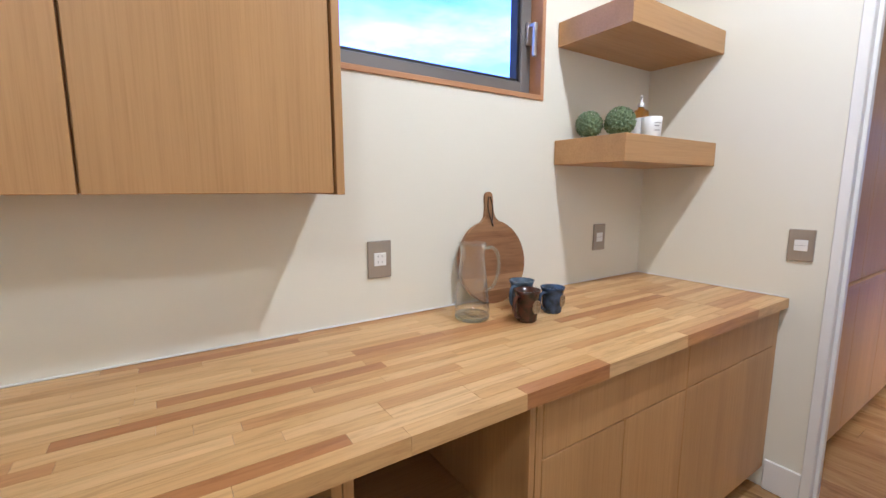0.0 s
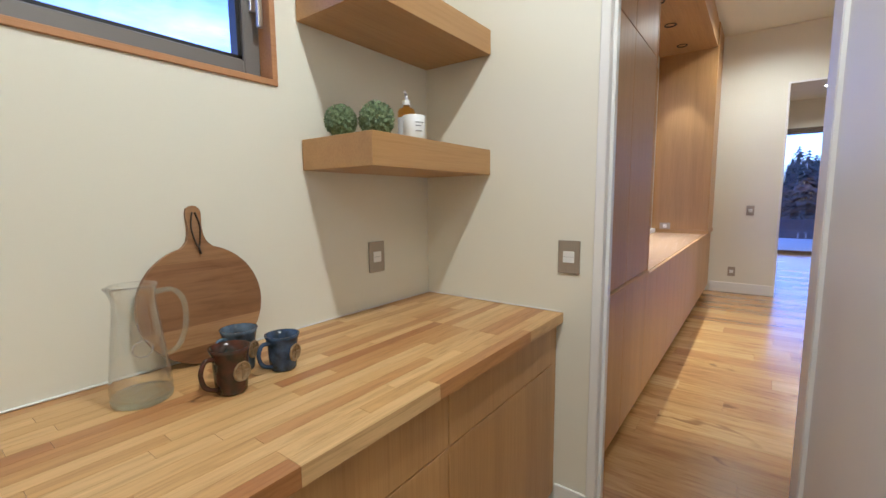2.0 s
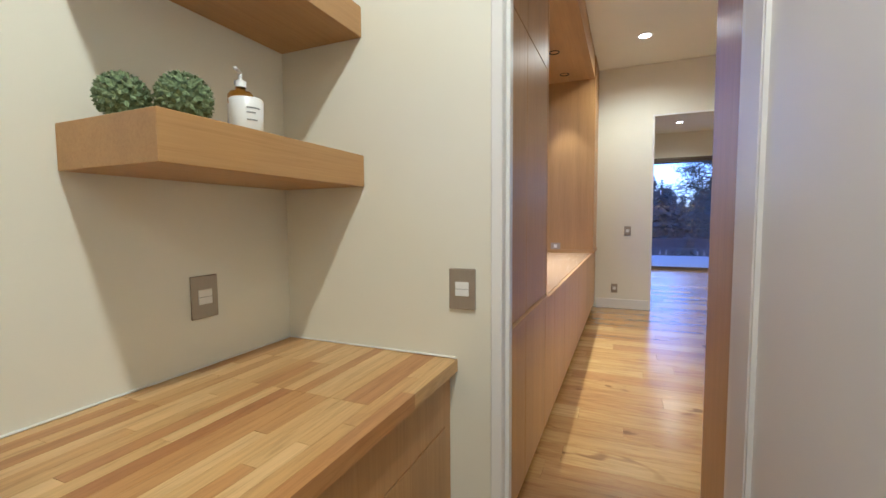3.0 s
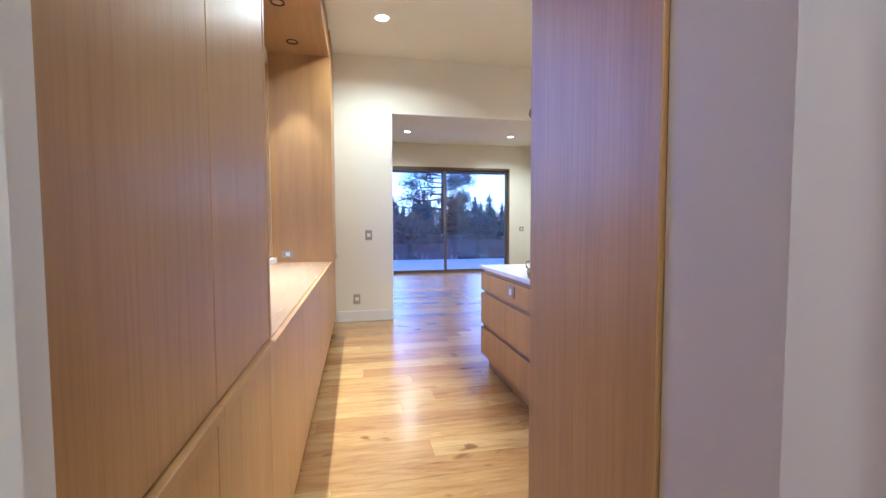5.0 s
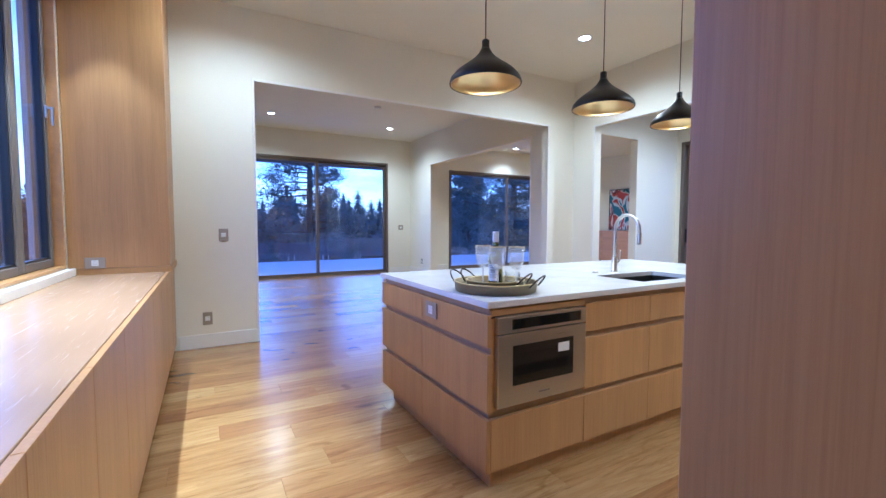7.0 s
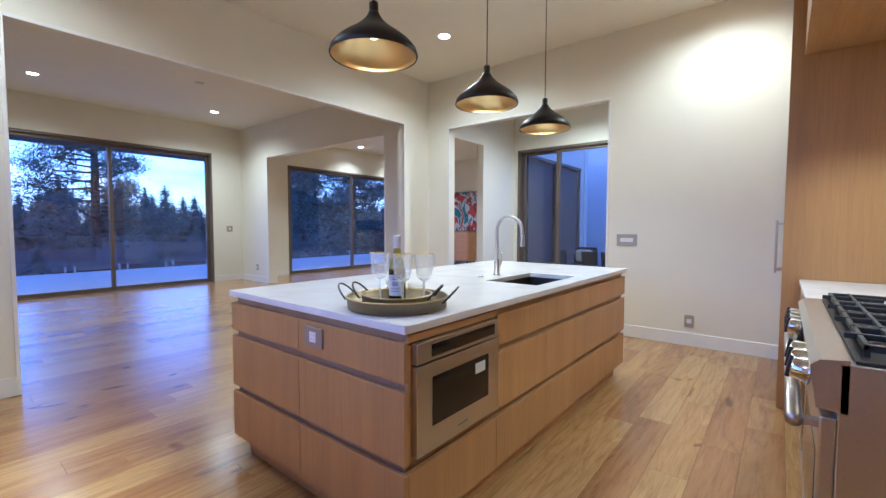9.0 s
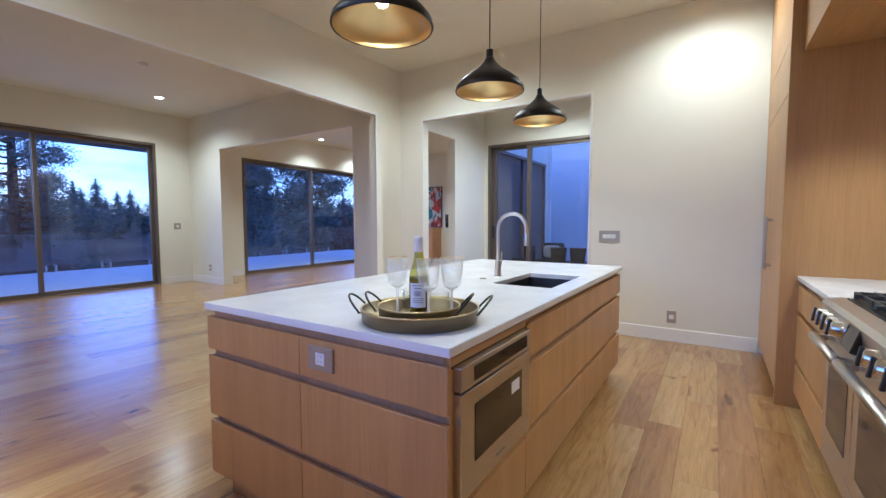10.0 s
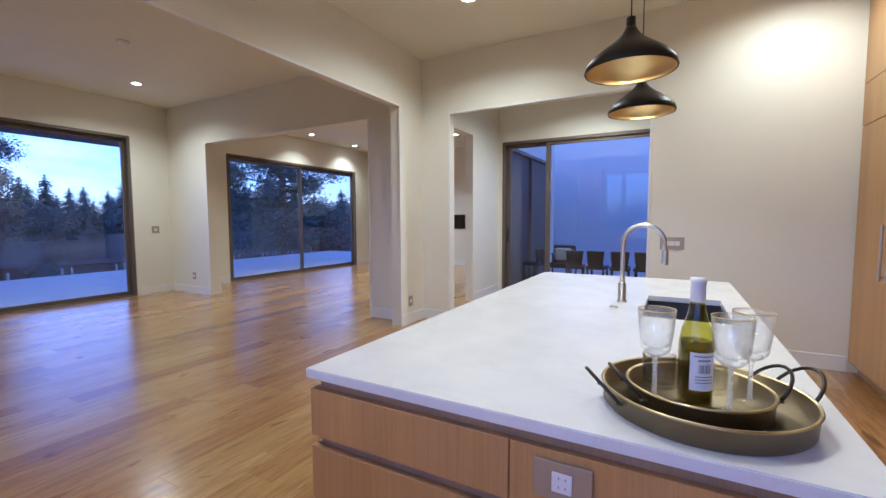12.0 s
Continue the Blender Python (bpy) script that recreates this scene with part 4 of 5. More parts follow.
def microwave_drawer():
    fx = IX0 + 0.004
    y0, y1 = -1.112, -0.55
    m = thing("drawer_microwave", (6.2, -0.83, 0.37), "stainless steel drawer microwave built into the island", "microwave")
    part("case", block(fx + 0.02, 6.05, y0, y1, 0.417, 0.838), BLACKP, m)
    part("control_panel", block(fx - 0.012, fx + 0.02, y0, y1, 0.762, 0.84, 0.003), STEEL, m)
    part("display", block(fx - 0.0145, fx - 0.011, y0 + 0.04, y1 - 0.08, 0.777, 0.825, 0.001, 1), BLACKG, m, "black glass display")
    d = part("drawer_door", block(fx - 0.012, fx + 0.02, y0, y1, 0.415, 0.755, 0.003), STEEL, m)
    part("door_window", block(fx - 0.0145, fx - 0.011, y0 + 0.09, y1 - 0.085, 0.51, 0.7, 0.001, 1), BLACKG, d, "dark door glass")
    part("sticker", block(fx - 0.0158, fx - 0.0142, y0 + 0.12, y0 + 0.195, 0.633, 0.678), PAPER, d, "white paper sticker")
    part("nameplate", block(fx - 0.0132, fx - 0.0118, (y0 + y1) / 2 - 0.035, (y0 + y1) / 2 + 0.035, 0.45, 0.457), GREYINK, d, "plain grey maker's mark")


microwave_drawer()


def faucet(x, y):
    f = thing("kitchen_faucet", (x, y, 0.914), "brushed steel gooseneck pull-down kitchen faucet", "faucet")
    part("base", lathe([(0, 0), (0.027, 0), (0.027, 0.008), (0.021, 0.012), (0.021, 0.1), (0.014, 0.11), (0, 0.11)], x, y, 0.914, 28), STEEL, f)
    part("neck", tube([(x, y, 1.0), (x, y, 1.1), *arc(x - 0.1, y, 1.235, 0.1, 0, 180, 18), (x - 0.203, y, 1.2)], 0.0125, 14), STEEL, f)
    part("spray_head", lathe([(0, 0), (0.015, 0), (0.017, 0.01), (0.0155, 0.075), (0.013, 0.08), (0, 0.08)], x - 0.204, y, 1.125, 24), STEEL, f)
    part("lever", tube([(x, y, 0.985), (x, y - 0.045, 0.985), (x, y - 0.055, 0.995), (x, y - 0.06, 1.075)], 0.006, 10), STEEL, f)


faucet(6.62, -2.08)
solid("air_switch", lathe([(0, 0.008), (0.016, 0.008), (0.018, 0.005), (0.022, 0.003), (0.022, 0)], 6.64, -1.9, 0.9145, 24), STEEL, "round steel button on the worktop", "button", "")


def pendant(x, y):
    p = thing("pendant_lamp", (x, y, PEND_Z), "matt black bell pendant with gold interior above the island", "lamp", "pendants over the island")
    outer = [(q * 0.83, h * 0.68) for q, h in ((0.252, 0.0), (0.256, 0.012), (0.247, 0.05), (0.212, 0.1), (0.165, 0.145), (0.118, 0.185), (0.078, 0.225), (0.05, 0.262), (0.034, 0.295), (0.029, 0.31))]
    part("shade", lathe([*outer, (0.02, 0.2), *[(max(r - 0.007, 0.01), h - 0.004) for r, h in outer[::-1][1:-1]], (0.209, 0.0)], x, y, PEND_Z, 56), BLACKM, p)
    inner = [(r - 0.0085, h - 0.0055) for r, h in outer[1:-1]]
    part("inner_shade", lathe([(0.202, 0.001), *inner, (0.0, 0.19)], x, y, PEND_Z, 56), GOLD, p, "gold leaf interior")
    part("cap", lathe([(0, 0.258), (0.019, 0.257), (0.022, 0.253), (0.022, 0.214), (0.0245, 0.208), (0.0245, 0.204), (0, 0.204)], x, y, PEND_Z, 28), BLACKM, p)
    part("cord", tube([(x, y, PEND_Z + 0.255), (x, y, CEIL - 0.03)], 0.0035, 8), BLACKM, p)
    part("canopy", lathe([(0, 0), (0.06, 0), (0.06, -0.02), (0.05, -0.03), (0, -0.032)], x, y, CEIL - 0.001, 28), BLACKM, p)
    part("bulb", lathe([(0, -0.045), (0.02, -0.04), (0.032, -0.02), (0.034, 0.0), (0.025, 0.03), (0.015, 0.05), (0, 0.052)], x, y, PEND_Z + 0.13, 24), BULB, p, "lit bulb")


for lx, ly in PENDANTS:
    pendant(lx, ly)


def tray(x, y, z, r, h, turn, label):
    t = thing("serving_tray", (x, y, z), label, "tray", "nested trays")
    part("pan", lathe([(0, 0), (r - 0.004, 0), (r, 0.004), (r + 0.003, h - 0.004), (r + 0.006, h), (r + 0.003, h + 0.003), (r - 0.001, h), (r - 0.004, 0.007), (0, 0.005)], x, y, z, 64), BRASS, t)
    part("rim", lathe([(r + 0.005, h - 0.003), (r + 0.0075, h), (r + 0.005, h + 0.003), (r + 0.002, h + 0.003), (r - 0.001, h)], x, y, z, 64), RIM, t, "bright worn brass rim")
    for s in (0, 180):
        a = radians(turn + s)
        u, w = Vector((math.cos(a), math.sin(a), 0)), Vector((-math.sin(a), math.cos(a), 0))
        o = Vector((x, y, z + h - 0.012))
        pts = []
        for k in range(13):
            b = math.pi * k / 12
            pts.append(o + u * (r + 0.004 + 0.05 * math.sin(b)) + w * (0.06 * math.cos(b)) + Vector((0, 0, 0.056 * math.sin(b))))
        part("tray_handle", tube(pts, 0.0042, 10), DARKBRASS, t, "dark loop handle")
        for p in (pts[0], pts[-1]):
            part("rivet", lathe([(0, 0.005), (0.006, 0.004), (0.0085, 0)], p.x - u.x * 0.002, p.y - u.y * 0.002, p.z - 0.004, 12), DARKBRASS, t)


tray(6.308, -0.748, 0.9145, 0.215, 0.05, 28, "large round aged brass tray on the white worktop")
tray(6.316, -0.753, 0.92, 0.15, 0.05, 26, "smaller round brass tray nested in the large one")
TZ = 0.9265


def wine_bottle(x, y):
    b = thing("wine_bottle", (x, y, TZ), "green glass white-wine bottle with white cap on tray", "bottle")
    prof = [(0, 0.012), (0.02, 0.008), (0.034, 0.0), (0.0375, 0.006), (0.0375, 0.135), (0.0365, 0.15), (0.032, 0.175), (0.0245, 0.2), (0.0185, 0.222), (0.0155, 0.242), (0.0145, 0.26), (0.0145, 0.288), (0.016, 0.29), (0.016, 0.298), (0, 0.298)]
    part("bottle_body", lathe(prof, x, y, TZ, 40), GREENG, b)
    part("wine", lathe([(0, 0.014), (0.033, 0.006), (0.0355, 0.012), (0.0355, 0.135), (0.0345, 0.148), (0, 0.148)], x, y, TZ, 36), WINE, b, "olive wine filling half the bottle")
    part("capsule", lathe([(0.0158, 0.243), (0.0165, 0.25), (0.0162, 0.287), (0.0172, 0.289), (0.0172, 0.3), (0, 0.301)], x, y, TZ, 32), WHITEP, b, "white capsule")
    bm = bmesh.new()
    cols = []
    for k in range(11):
        a = radians(70 + 95 * k / 10)
        cols.append([bm.verts.new((x + 0.0381 * math.cos(a), y + 0.0381 * math.sin(a), TZ + h)) for h in (0.038, 0.128)])
    for p, q in zip(cols, cols[1:]):
        bm.faces.new((p[0], q[0], q[1], p[1]))
    lab = part("label", bm, PAPER, b, "white paper label with grey print")
    def ink(a0, a1, z0, z1):
        bm = bmesh.new()
        cols = []
        for k in range(6):
            a = radians(a0 + (a1 - a0) * k / 5)
            cols.append([bm.verts.new((x + 0.0386 * math.cos(a), y + 0.0386 * math.sin(a), TZ + h)) for h in (z0, z1)])
        for p, q in zip(cols, cols[1:]):
            bm.faces.new((p[0], q[0], q[1], p[1]))
        part("print_line", bm, GREYINK, lab)
    ink(82, 153, 0.118, 0.121)
    ink(96, 138, 0.108, 0.112)
    for k in range(9):
        ink(98 + 4.6 * k, 100 + 4.6 * k + (k % 3) * 0.7, 0.08, 0.1)
    for h in (0.07, 0.063, 0.056):
        ink(88, 150, h, h + 0.0022)


wine_bottle(6.32, -0.758)


def wine_glass(x, y):
    g = thing("wine_glass", (x, y, TZ), "clear stemmed wine glass with a gold rim on tray", "glass", "wine glasses")
    part("foot", lathe([(0, 0.0), (0.034, 0.0), (0.034, 0.002), (0.009, 0.008), (0, 0.009)], x, y, TZ, 36), CLEAR, g)
    part("stem", lathe([(0.007, 0.0075), (0.0055, 0.02), (0.0045, 0.09), (0.0075, 0.104)], x, y, TZ, 20), KNOP, g)
    part("bowl", lathe([(0, 0.102), (0.009, 0.103), (0.024, 0.112), (0.034, 0.125), (0.0385, 0.16), (0.043, 0.22), (0.0418, 0.22), (0.037, 0.162), (0.031, 0.134), (0.018, 0.126), (0, 0.124)], x, y, TZ, 36), MISTED, g)
    part("knop", lathe([(0, 0.122), (0.014, 0.121), (0.024, 0.117), (0.02, 0.111), (0.008, 0.105), (0, 0.104)], x, y, TZ, 28), KNOP, g, "thick clear bowl base")
    part("rim", lathe([(0.043, 0.22), (0.0433, 0.221), (0.0426, 0.222), (0.0418, 0.221), (0.0422, 0.22)], x, y, TZ, 36), GOLD, g, "gold rim")


for gx, gy in ((6.406, -0.735), (6.252, -0.722), (6.204, -0.806)):
    wine_glass(gx, gy)


def tumbler(x, y):
    t = thing("tumbler", (x, y, TZ), "short clear glass tumbler on the brass tray", "glass", "tumblers")
    part("cup", lathe([(0, 0.0), (0.036, 0.0), (0.038, 0.004), (0.04, 0.085), (0.0385, 0.085), (0.036, 0.012), (0, 0.01)], x, y, TZ, 36), CLEAR, t)


for gx, gy in ((6.40, -0.822), (6.285, -0.845)):
    tumbler(gx, gy)

# ---- things on the pantry counter and shelf ----
CZ = CT + 0.0005


def cutting_board():
    b = thing("cutting_board", (2.81, 1.57, CZ), "round wooden cutting board with handle leaning on wall", "cutting board")
    r, th = 0.168, 0.018
    bm = bmesh.new()
    n = 72
    pts = []
    for k in range(n):
        a = 2 * math.pi * k / n - math.pi / 2
        pts.append((r * math.cos(a), r + 0.0 + r * math.sin(a)))
    out = []
    for px, pz in pts:
        if abs(px) < 0.03 and pz > r:
            continue
        out.append((px, pz))
    k = next(i for i, p in enumerate(out) if p[0] < 0 and p[1] > r)
    side = [(0.034, 2 * r + 0.002), (0.0245, 2 * r + 0.014), (0.0195, 2 * r + 0.032), (0.018, 2 * r + 0.055), (0.02, 2 * r + 0.08), (0.0205, 2 * r + 0.094), (0.017, 2 * r + 0.106), (0.009, 2 * r + 0.112)]
    neck = [*side, (0, 2 * r + 0.114), *[(-a, c) for a, c in side[::-1]]]
    out = out[:k] + neck + out[k:]
    f0 = [bm.verts.new((px, 0, pz)) for px, pz in out]
    f1 = [bm.verts.new((px, th, pz)) for px, pz in out]
    bm.faces.new(f0)
    bm.faces.new(f1[::-1])
    m = len(out)
    for i in range(m):
        bm.faces.new((f0[i], f1[i], f1[(i + 1) % m], f0[(i + 1) % m]))
    bmesh.ops.recalc_face_normals(bm, faces=bm.faces)
    for z in (0.052, 0.112, 0.262, 0.29):
        bmesh.ops.bisect_plane(bm, geom=[*bm.verts, *bm.edges, *bm.faces], plane_co=(0, 0, z), plane_no=(0, 0, 1))
    es = [e for e in bm.edges if any(abs(e.verts[0].co.z - z) < 1e-4 and abs(e.verts[1].co.z - z) < 1e-4 for z in (0.052, 0.112, 0.262, 0.29))]
    bmesh.ops.split_edges(bm, edges=es)
    bmesh.ops.translate(bm, verts=bm.verts, vec=b.location)
    part("board", bm, BOARD, b)
    bm = tube(curve([Vector(b.location) + Vector(p) for p in ((-0.004, -0.003, 0.43), (-0.012, -0.004, 0.385), (0.0, -0.006, 0.33), (0.012, -0.004, 0.385), (0.004, -0.003, 0.43))]), 0.0022, 8)
    tube([Vector(b.location) + Vector(p) for p in ((0, -0.006, 0.332), (0.004, -0.006, 0.31))], 0.003, 8, bm)
    part("cord", bm, CORD, b, "dark leather hanging cord")
    b.rotation_euler = (radians(-8), 0, 0)


cutting_board()


def pitcher(x, y):
    p = thing("glass_pitcher", (x, y, CZ), "tall clear glass pitcher with handle on butcher block", "pitcher")
    bm = lathe([(0.05, 0.012), (0.06, 0.012), (0.062, 0.03), (0.06, 0.06), (0.053, 0.13), (0.045, 0.2), (0.042, 0.235), (0.045, 0.262), (0.048, 0.27), (0.046, 0.272), (0.043, 0.262), (0.04, 0.235), (0.043, 0.2), (0.051, 0.13), (0.058, 0.06), (0.0595, 0.03), (0.05, 0.02)], 0, 0, 0, 48)
    way = Vector((-0.86, -0.5, 0))
    for v in bm.verts:
        if v.co.z > 0.24:
            f = max(0.0, Vector((v.co.x, v.co.y, 0)).normalized().dot(way)) ** 6 * (v.co.z - 0.24) / 0.032
            v.co += way * 0.026 * f + Vector((0, 0, 0.004 * f))
    bmesh.ops.translate(bm, verts=bm.verts, vec=(x, y, CZ))
    part("jug", bm, JUG, p)
    part("base", lathe([(0, 0.0), (0.056, 0.0), (0.061, 0.004), (0.062, 0.014), (0.058, 0.02), (0.045, 0.017), (0, 0.014)], x, y, CZ, 40), JUGBASE, p, "thick greenish glass base")
    part("handle", tube(curve([(x + 0.04, y - 0.014, CZ + 0.25), (x + 0.07, y - 0.023, CZ + 0.252), (x + 0.09, y - 0.03, CZ + 0.225), (x + 0.092, y - 0.031, CZ + 0.17), (x + 0.078, y - 0.026, CZ + 0.12), (x + 0.055, y - 0.018, CZ + 0.1)]), 0.006, 10), JUGBASE, p)
    seal = part("seal", lathe([(0.017, 0.001), (0.019, 0.0028), (0.021, 0.001)], 0, 0, 0, 28), KNOP, p, "raised round glass seal", True)
    seal.matrix_basis = pose(-0.008, -0.0525, 0.135, 96, 0, -8)


pitcher(2.60, 1.46)


def glaze(name, lo, hi):
    m = speckle(name, lo, hi, 30, 0.14, 0.1, 0.001, 3, 0.6)
    return m


GLAZES = [glaze("brown_green_glaze", (0.016, 0.022, 0.014), (0.11, 0.035, 0.022)), glaze("blue_grey_glaze", (0.02, 0.03, 0.04), (0.13, 0.19, 0.27)), glaze("blue_glaze", (0.015, 0.025, 0.035), (0.07, 0.13, 0.26))]
TAN = speckle("tan_clay", (0.2, 0.125, 0.055), (0.36, 0.24, 0.12), 80, 0.35)


def mug(x, y, r, h, mat, face, handle, label):
    m = thing("mug", (x, y, CZ), label, "mug", "stoneware mugs")
    part("cup", lathe([(0, 0.004), (r * 0.66, 0.0), (r * 0.74, 0.004), (r * 0.8, h * 0.3), (r * 0.84, h * 0.7), (r * 0.92, h * 0.9), (r, h), (r - 0.004, h), (r * 0.8, h * 0.7), (r * 0.66, 0.01), (0, 0.009)], x, y, CZ, 36), mat, m)
    a = radians(handle)
    u = Vector((math.cos(a), math.sin(a), 0))
    o = Vector((x, y, CZ))
    part("handle", tube(curve([o + u * (r * 0.85) + Vector((0, 0, h * 0.82)), o + u * (r * 1.35) + Vector((0, 0, h * 0.84)), o + u * (r * 1.6) + Vector((0, 0, h * 0.6)), o + u * (r * 1.4) + Vector((0, 0, h * 0.3)), o + u * (r * 0.8) + Vector((0, 0, h * 0.14))]), 0.0055, 10), mat, m)
    a = radians(face)
    med = part("medallion", lathe([(0, 0.0015), (0.0185, 0.0015), (0.019, 0.004), (0.022, 0.0045), (0.0235, 0.003), (0.024, 0)], 0, 0, 0, 28), TAN, m, "round bronze-toned clay medallion", True)
    med.matrix_basis = Matrix.Translation((r * 0.81 * math.cos(a), r * 0.81 * math.sin(a), h * 0.5)) @ pose(0, 0, 0, 0, 0, face) @ pose(0, 0, 0, 0, 90, 0)
    bars = block(-0.0175, 0.0175, -0.0016, 0.0016, 0.001, 0.004)
    box(bars, -0.0016, 0.0016, -0.0175, 0.0175, 0.001, 0.0042)
    box(bars, -0.012, -0.009, -0.011, 0.011, 0.001, 0.0038)
    part("relief", bars, TAN, med, "", True)


mug(2.745, 1.335, 0.047, 0.112, GLAZES[0], -78, 190, "brown-green glazed stoneware mug with round medallion")
mug(2.828, 1.45, 0.048, 0.115, GLAZES[1], -60, 195, "blue-grey glazed stoneware mug with round medallion")
mug(2.90, 1.36, 0.046, 0.097, GLAZES[2], -68, 185, "blue glazed stoneware mug with round medallion")

SHZ = 1.5535


def succulent_ball(x, y, r, seed):
    rnd = random.Random(seed)
    b = thing("moss_ball", (x, y, SHZ), "decorative green succulent ball on the oak shelf", "decoration", "green balls on the shelf")
    bm = bmesh.new()
    bmesh.ops.create_icosphere(bm, subdivisions=2, radius=r * 0.86, matrix=Matrix.Translation((x, y, SHZ + r)))
    part("core", bm, GREEN, b)
    bm = bmesh.new()
    n = 95
    for k in range(n):
        z = 1 - 2 * (k + 0.5) / n
        a = k * 2.39996
        q = math.sqrt(1 - z * z)
        d = Vector((q * math.cos(a), q * math.sin(a), z))
        o = Vector((x, y, SHZ + r)) + d * r * 0.86
        s = d.orthogonal().normalized()
        t = d.cross(s)
        for j in range(6):
            w = 2 * math.pi * j / 6 + rnd.random()
            e = s * math.cos(w) + t * math.sin(w)
            f = d.cross(e)
            ln = r * rnd.uniform(0.17, 0.27)
            v = [bm.verts.new(p) for p in (o, o + e * ln * 0.6 + f * ln * 0.35 + d * ln * 0.25, o + e * ln + d * ln * 0.65, o + e * ln * 0.6 - f * ln * 0.35 + d * ln * 0.25)]
            bm.faces.new(v)
    low = min(v.co.z for v in bm.verts)
    bmesh.ops.translate(bm, verts=bm.verts, vec=(0, 0, max(0, SHZ - low)))
    part("leaves", bm, GREEN, b)


succulent_ball(3.262, 1.515, 0.057, 1)
succulent_ball(3.345, 1.425, 0.064, 2)


def soap_bottles():
    c = thing("candle_jar", (3.462, 1.355, SHZ), "white cylindrical jar with grey printed label", "jar")
    part("jar_body", lathe([(0, 0), (0.036, 0), (0.038, 0.003), (0.041, 0.085), (0.039, 0.087), (0.036, 0.083), (0, 0.08)], 3.462, 1.355, SHZ, 36), WHITEP, c)
    for h, n in ((0.058, 8), (0.046, 5), (0.028, 6)):
        bm = bmesh.new()
        cols = []
        for k in range(n + 1):
            a = radians(228 + 6 * k)
            cols.append([bm.verts.new((3.462 + 0.0412 * math.cos(a), 1.355 + 0.0412 * math.sin(a), SHZ + h + d)) for d in (0, 0.0035)])
        for p, q in zip(cols, cols[1:]):
            bm.faces.new((p[0], q[0], q[1], p[1]))
        part("print_line", bm, GREYINK, c)
    s = thing("soap_dispenser", (3.53, 1.45, SHZ), "amber pump bottle with white label behind the jar", "bottle")
    part("bottle_body", lathe([(0, 0), (0.032, 0), (0.034, 0.004), (0.034, 0.125), (0.028, 0.135), (0.013, 0.14), (0.013, 0.15), (0, 0.15)], 3.53, 1.45, SHZ, 32), AMBER, s)
    part("label", lathe([(0.0345, 0.03), (0.0347, 0.1)], 3.53, 1.45, SHZ, 32), PAPER, s, "pale paper label")
    bm = lathe([(0.015, 0.148), (0.016, 0.165), (0.006, 0.17), (0.006, 0.19), (0, 0.19)], 3.53, 1.45, SHZ, 20)
    tube([(3.53, 1.45, SHZ + 0.188), (3.50, 1.43, SHZ + 0.19), (3.488, 1.42, SHZ + 0.184)], 0.005, 8, bm)
    part("pump", bm, WHITEP, s, "white plastic pump")


soap_bottles()

# ---- sliding doors ----
def slider(name, y0, y1, z1, posts, label):
    """A glazed sliding door in the living room's window wall."""
    s = thing(name, (XS + 0.06, (y0 + y1) / 2, 0), label, "sliding door", kind="structure")
    bm = bmesh.new()
    f = 0.05
    box(bm, XS - 0.008, XS + 0.14, y0, y0 + f, 0, z1, 0.003, 1)
    box(bm, XS - 0.008, XS + 0.14, y1 - f, y1, 0, z1, 0.003, 1)
    box(bm, XS - 0.008, XS + 0.14, y0 + f, y1 - f, z1 - f, z1, 0.003, 1)
    box(bm, XS - 0.008, XS + 0.14, y0 + f, y1 - f, 0.0, 0.022, 0.003, 1)
    part("window_frame", bm, FRAME, s)
    ys = [y0 + f, *posts, y1 - f]
    for i, (a, b) in enumerate(zip(ys, ys[1:])):
        x = XS + (0.03 if i % 2 else 0.085)
        a, b = a - (0.03 if i else 0), b + (0.03 if i < len(ys) - 2 else 0)
        bm = bmesh.new()
        for p, q, r, t in ((a, a + 0.055, 0.024, z1 - f), (b - 0.055, b, 0.024, z1 - f), (a + 0.055, b - 0.055, 0.024, 0.085), (a + 0.055, b - 0.055, z1 - f - 0.06, z1 - f - 0.002)):
            box(bm, x, x + 0.042, p, q, r, t, 0.003, 1)
        leaf = part("sash", bm, FRAME, s)
        pane = part("pane", block(x + 0.018, x + 0.025, a + 0.055, b - 0.055, 0.085, z1 - f - 0.062), PANE, leaf)
        pane.visible_shadow = False


slider("window_3", -3.62, 0.05, 2.88, (-1.79,), "bronze framed sliding glass door to the deck")
slider("window_4", -9.72, -5.48, 2.83, (-7.6,), "bronze framed sliding glass door to the deck")


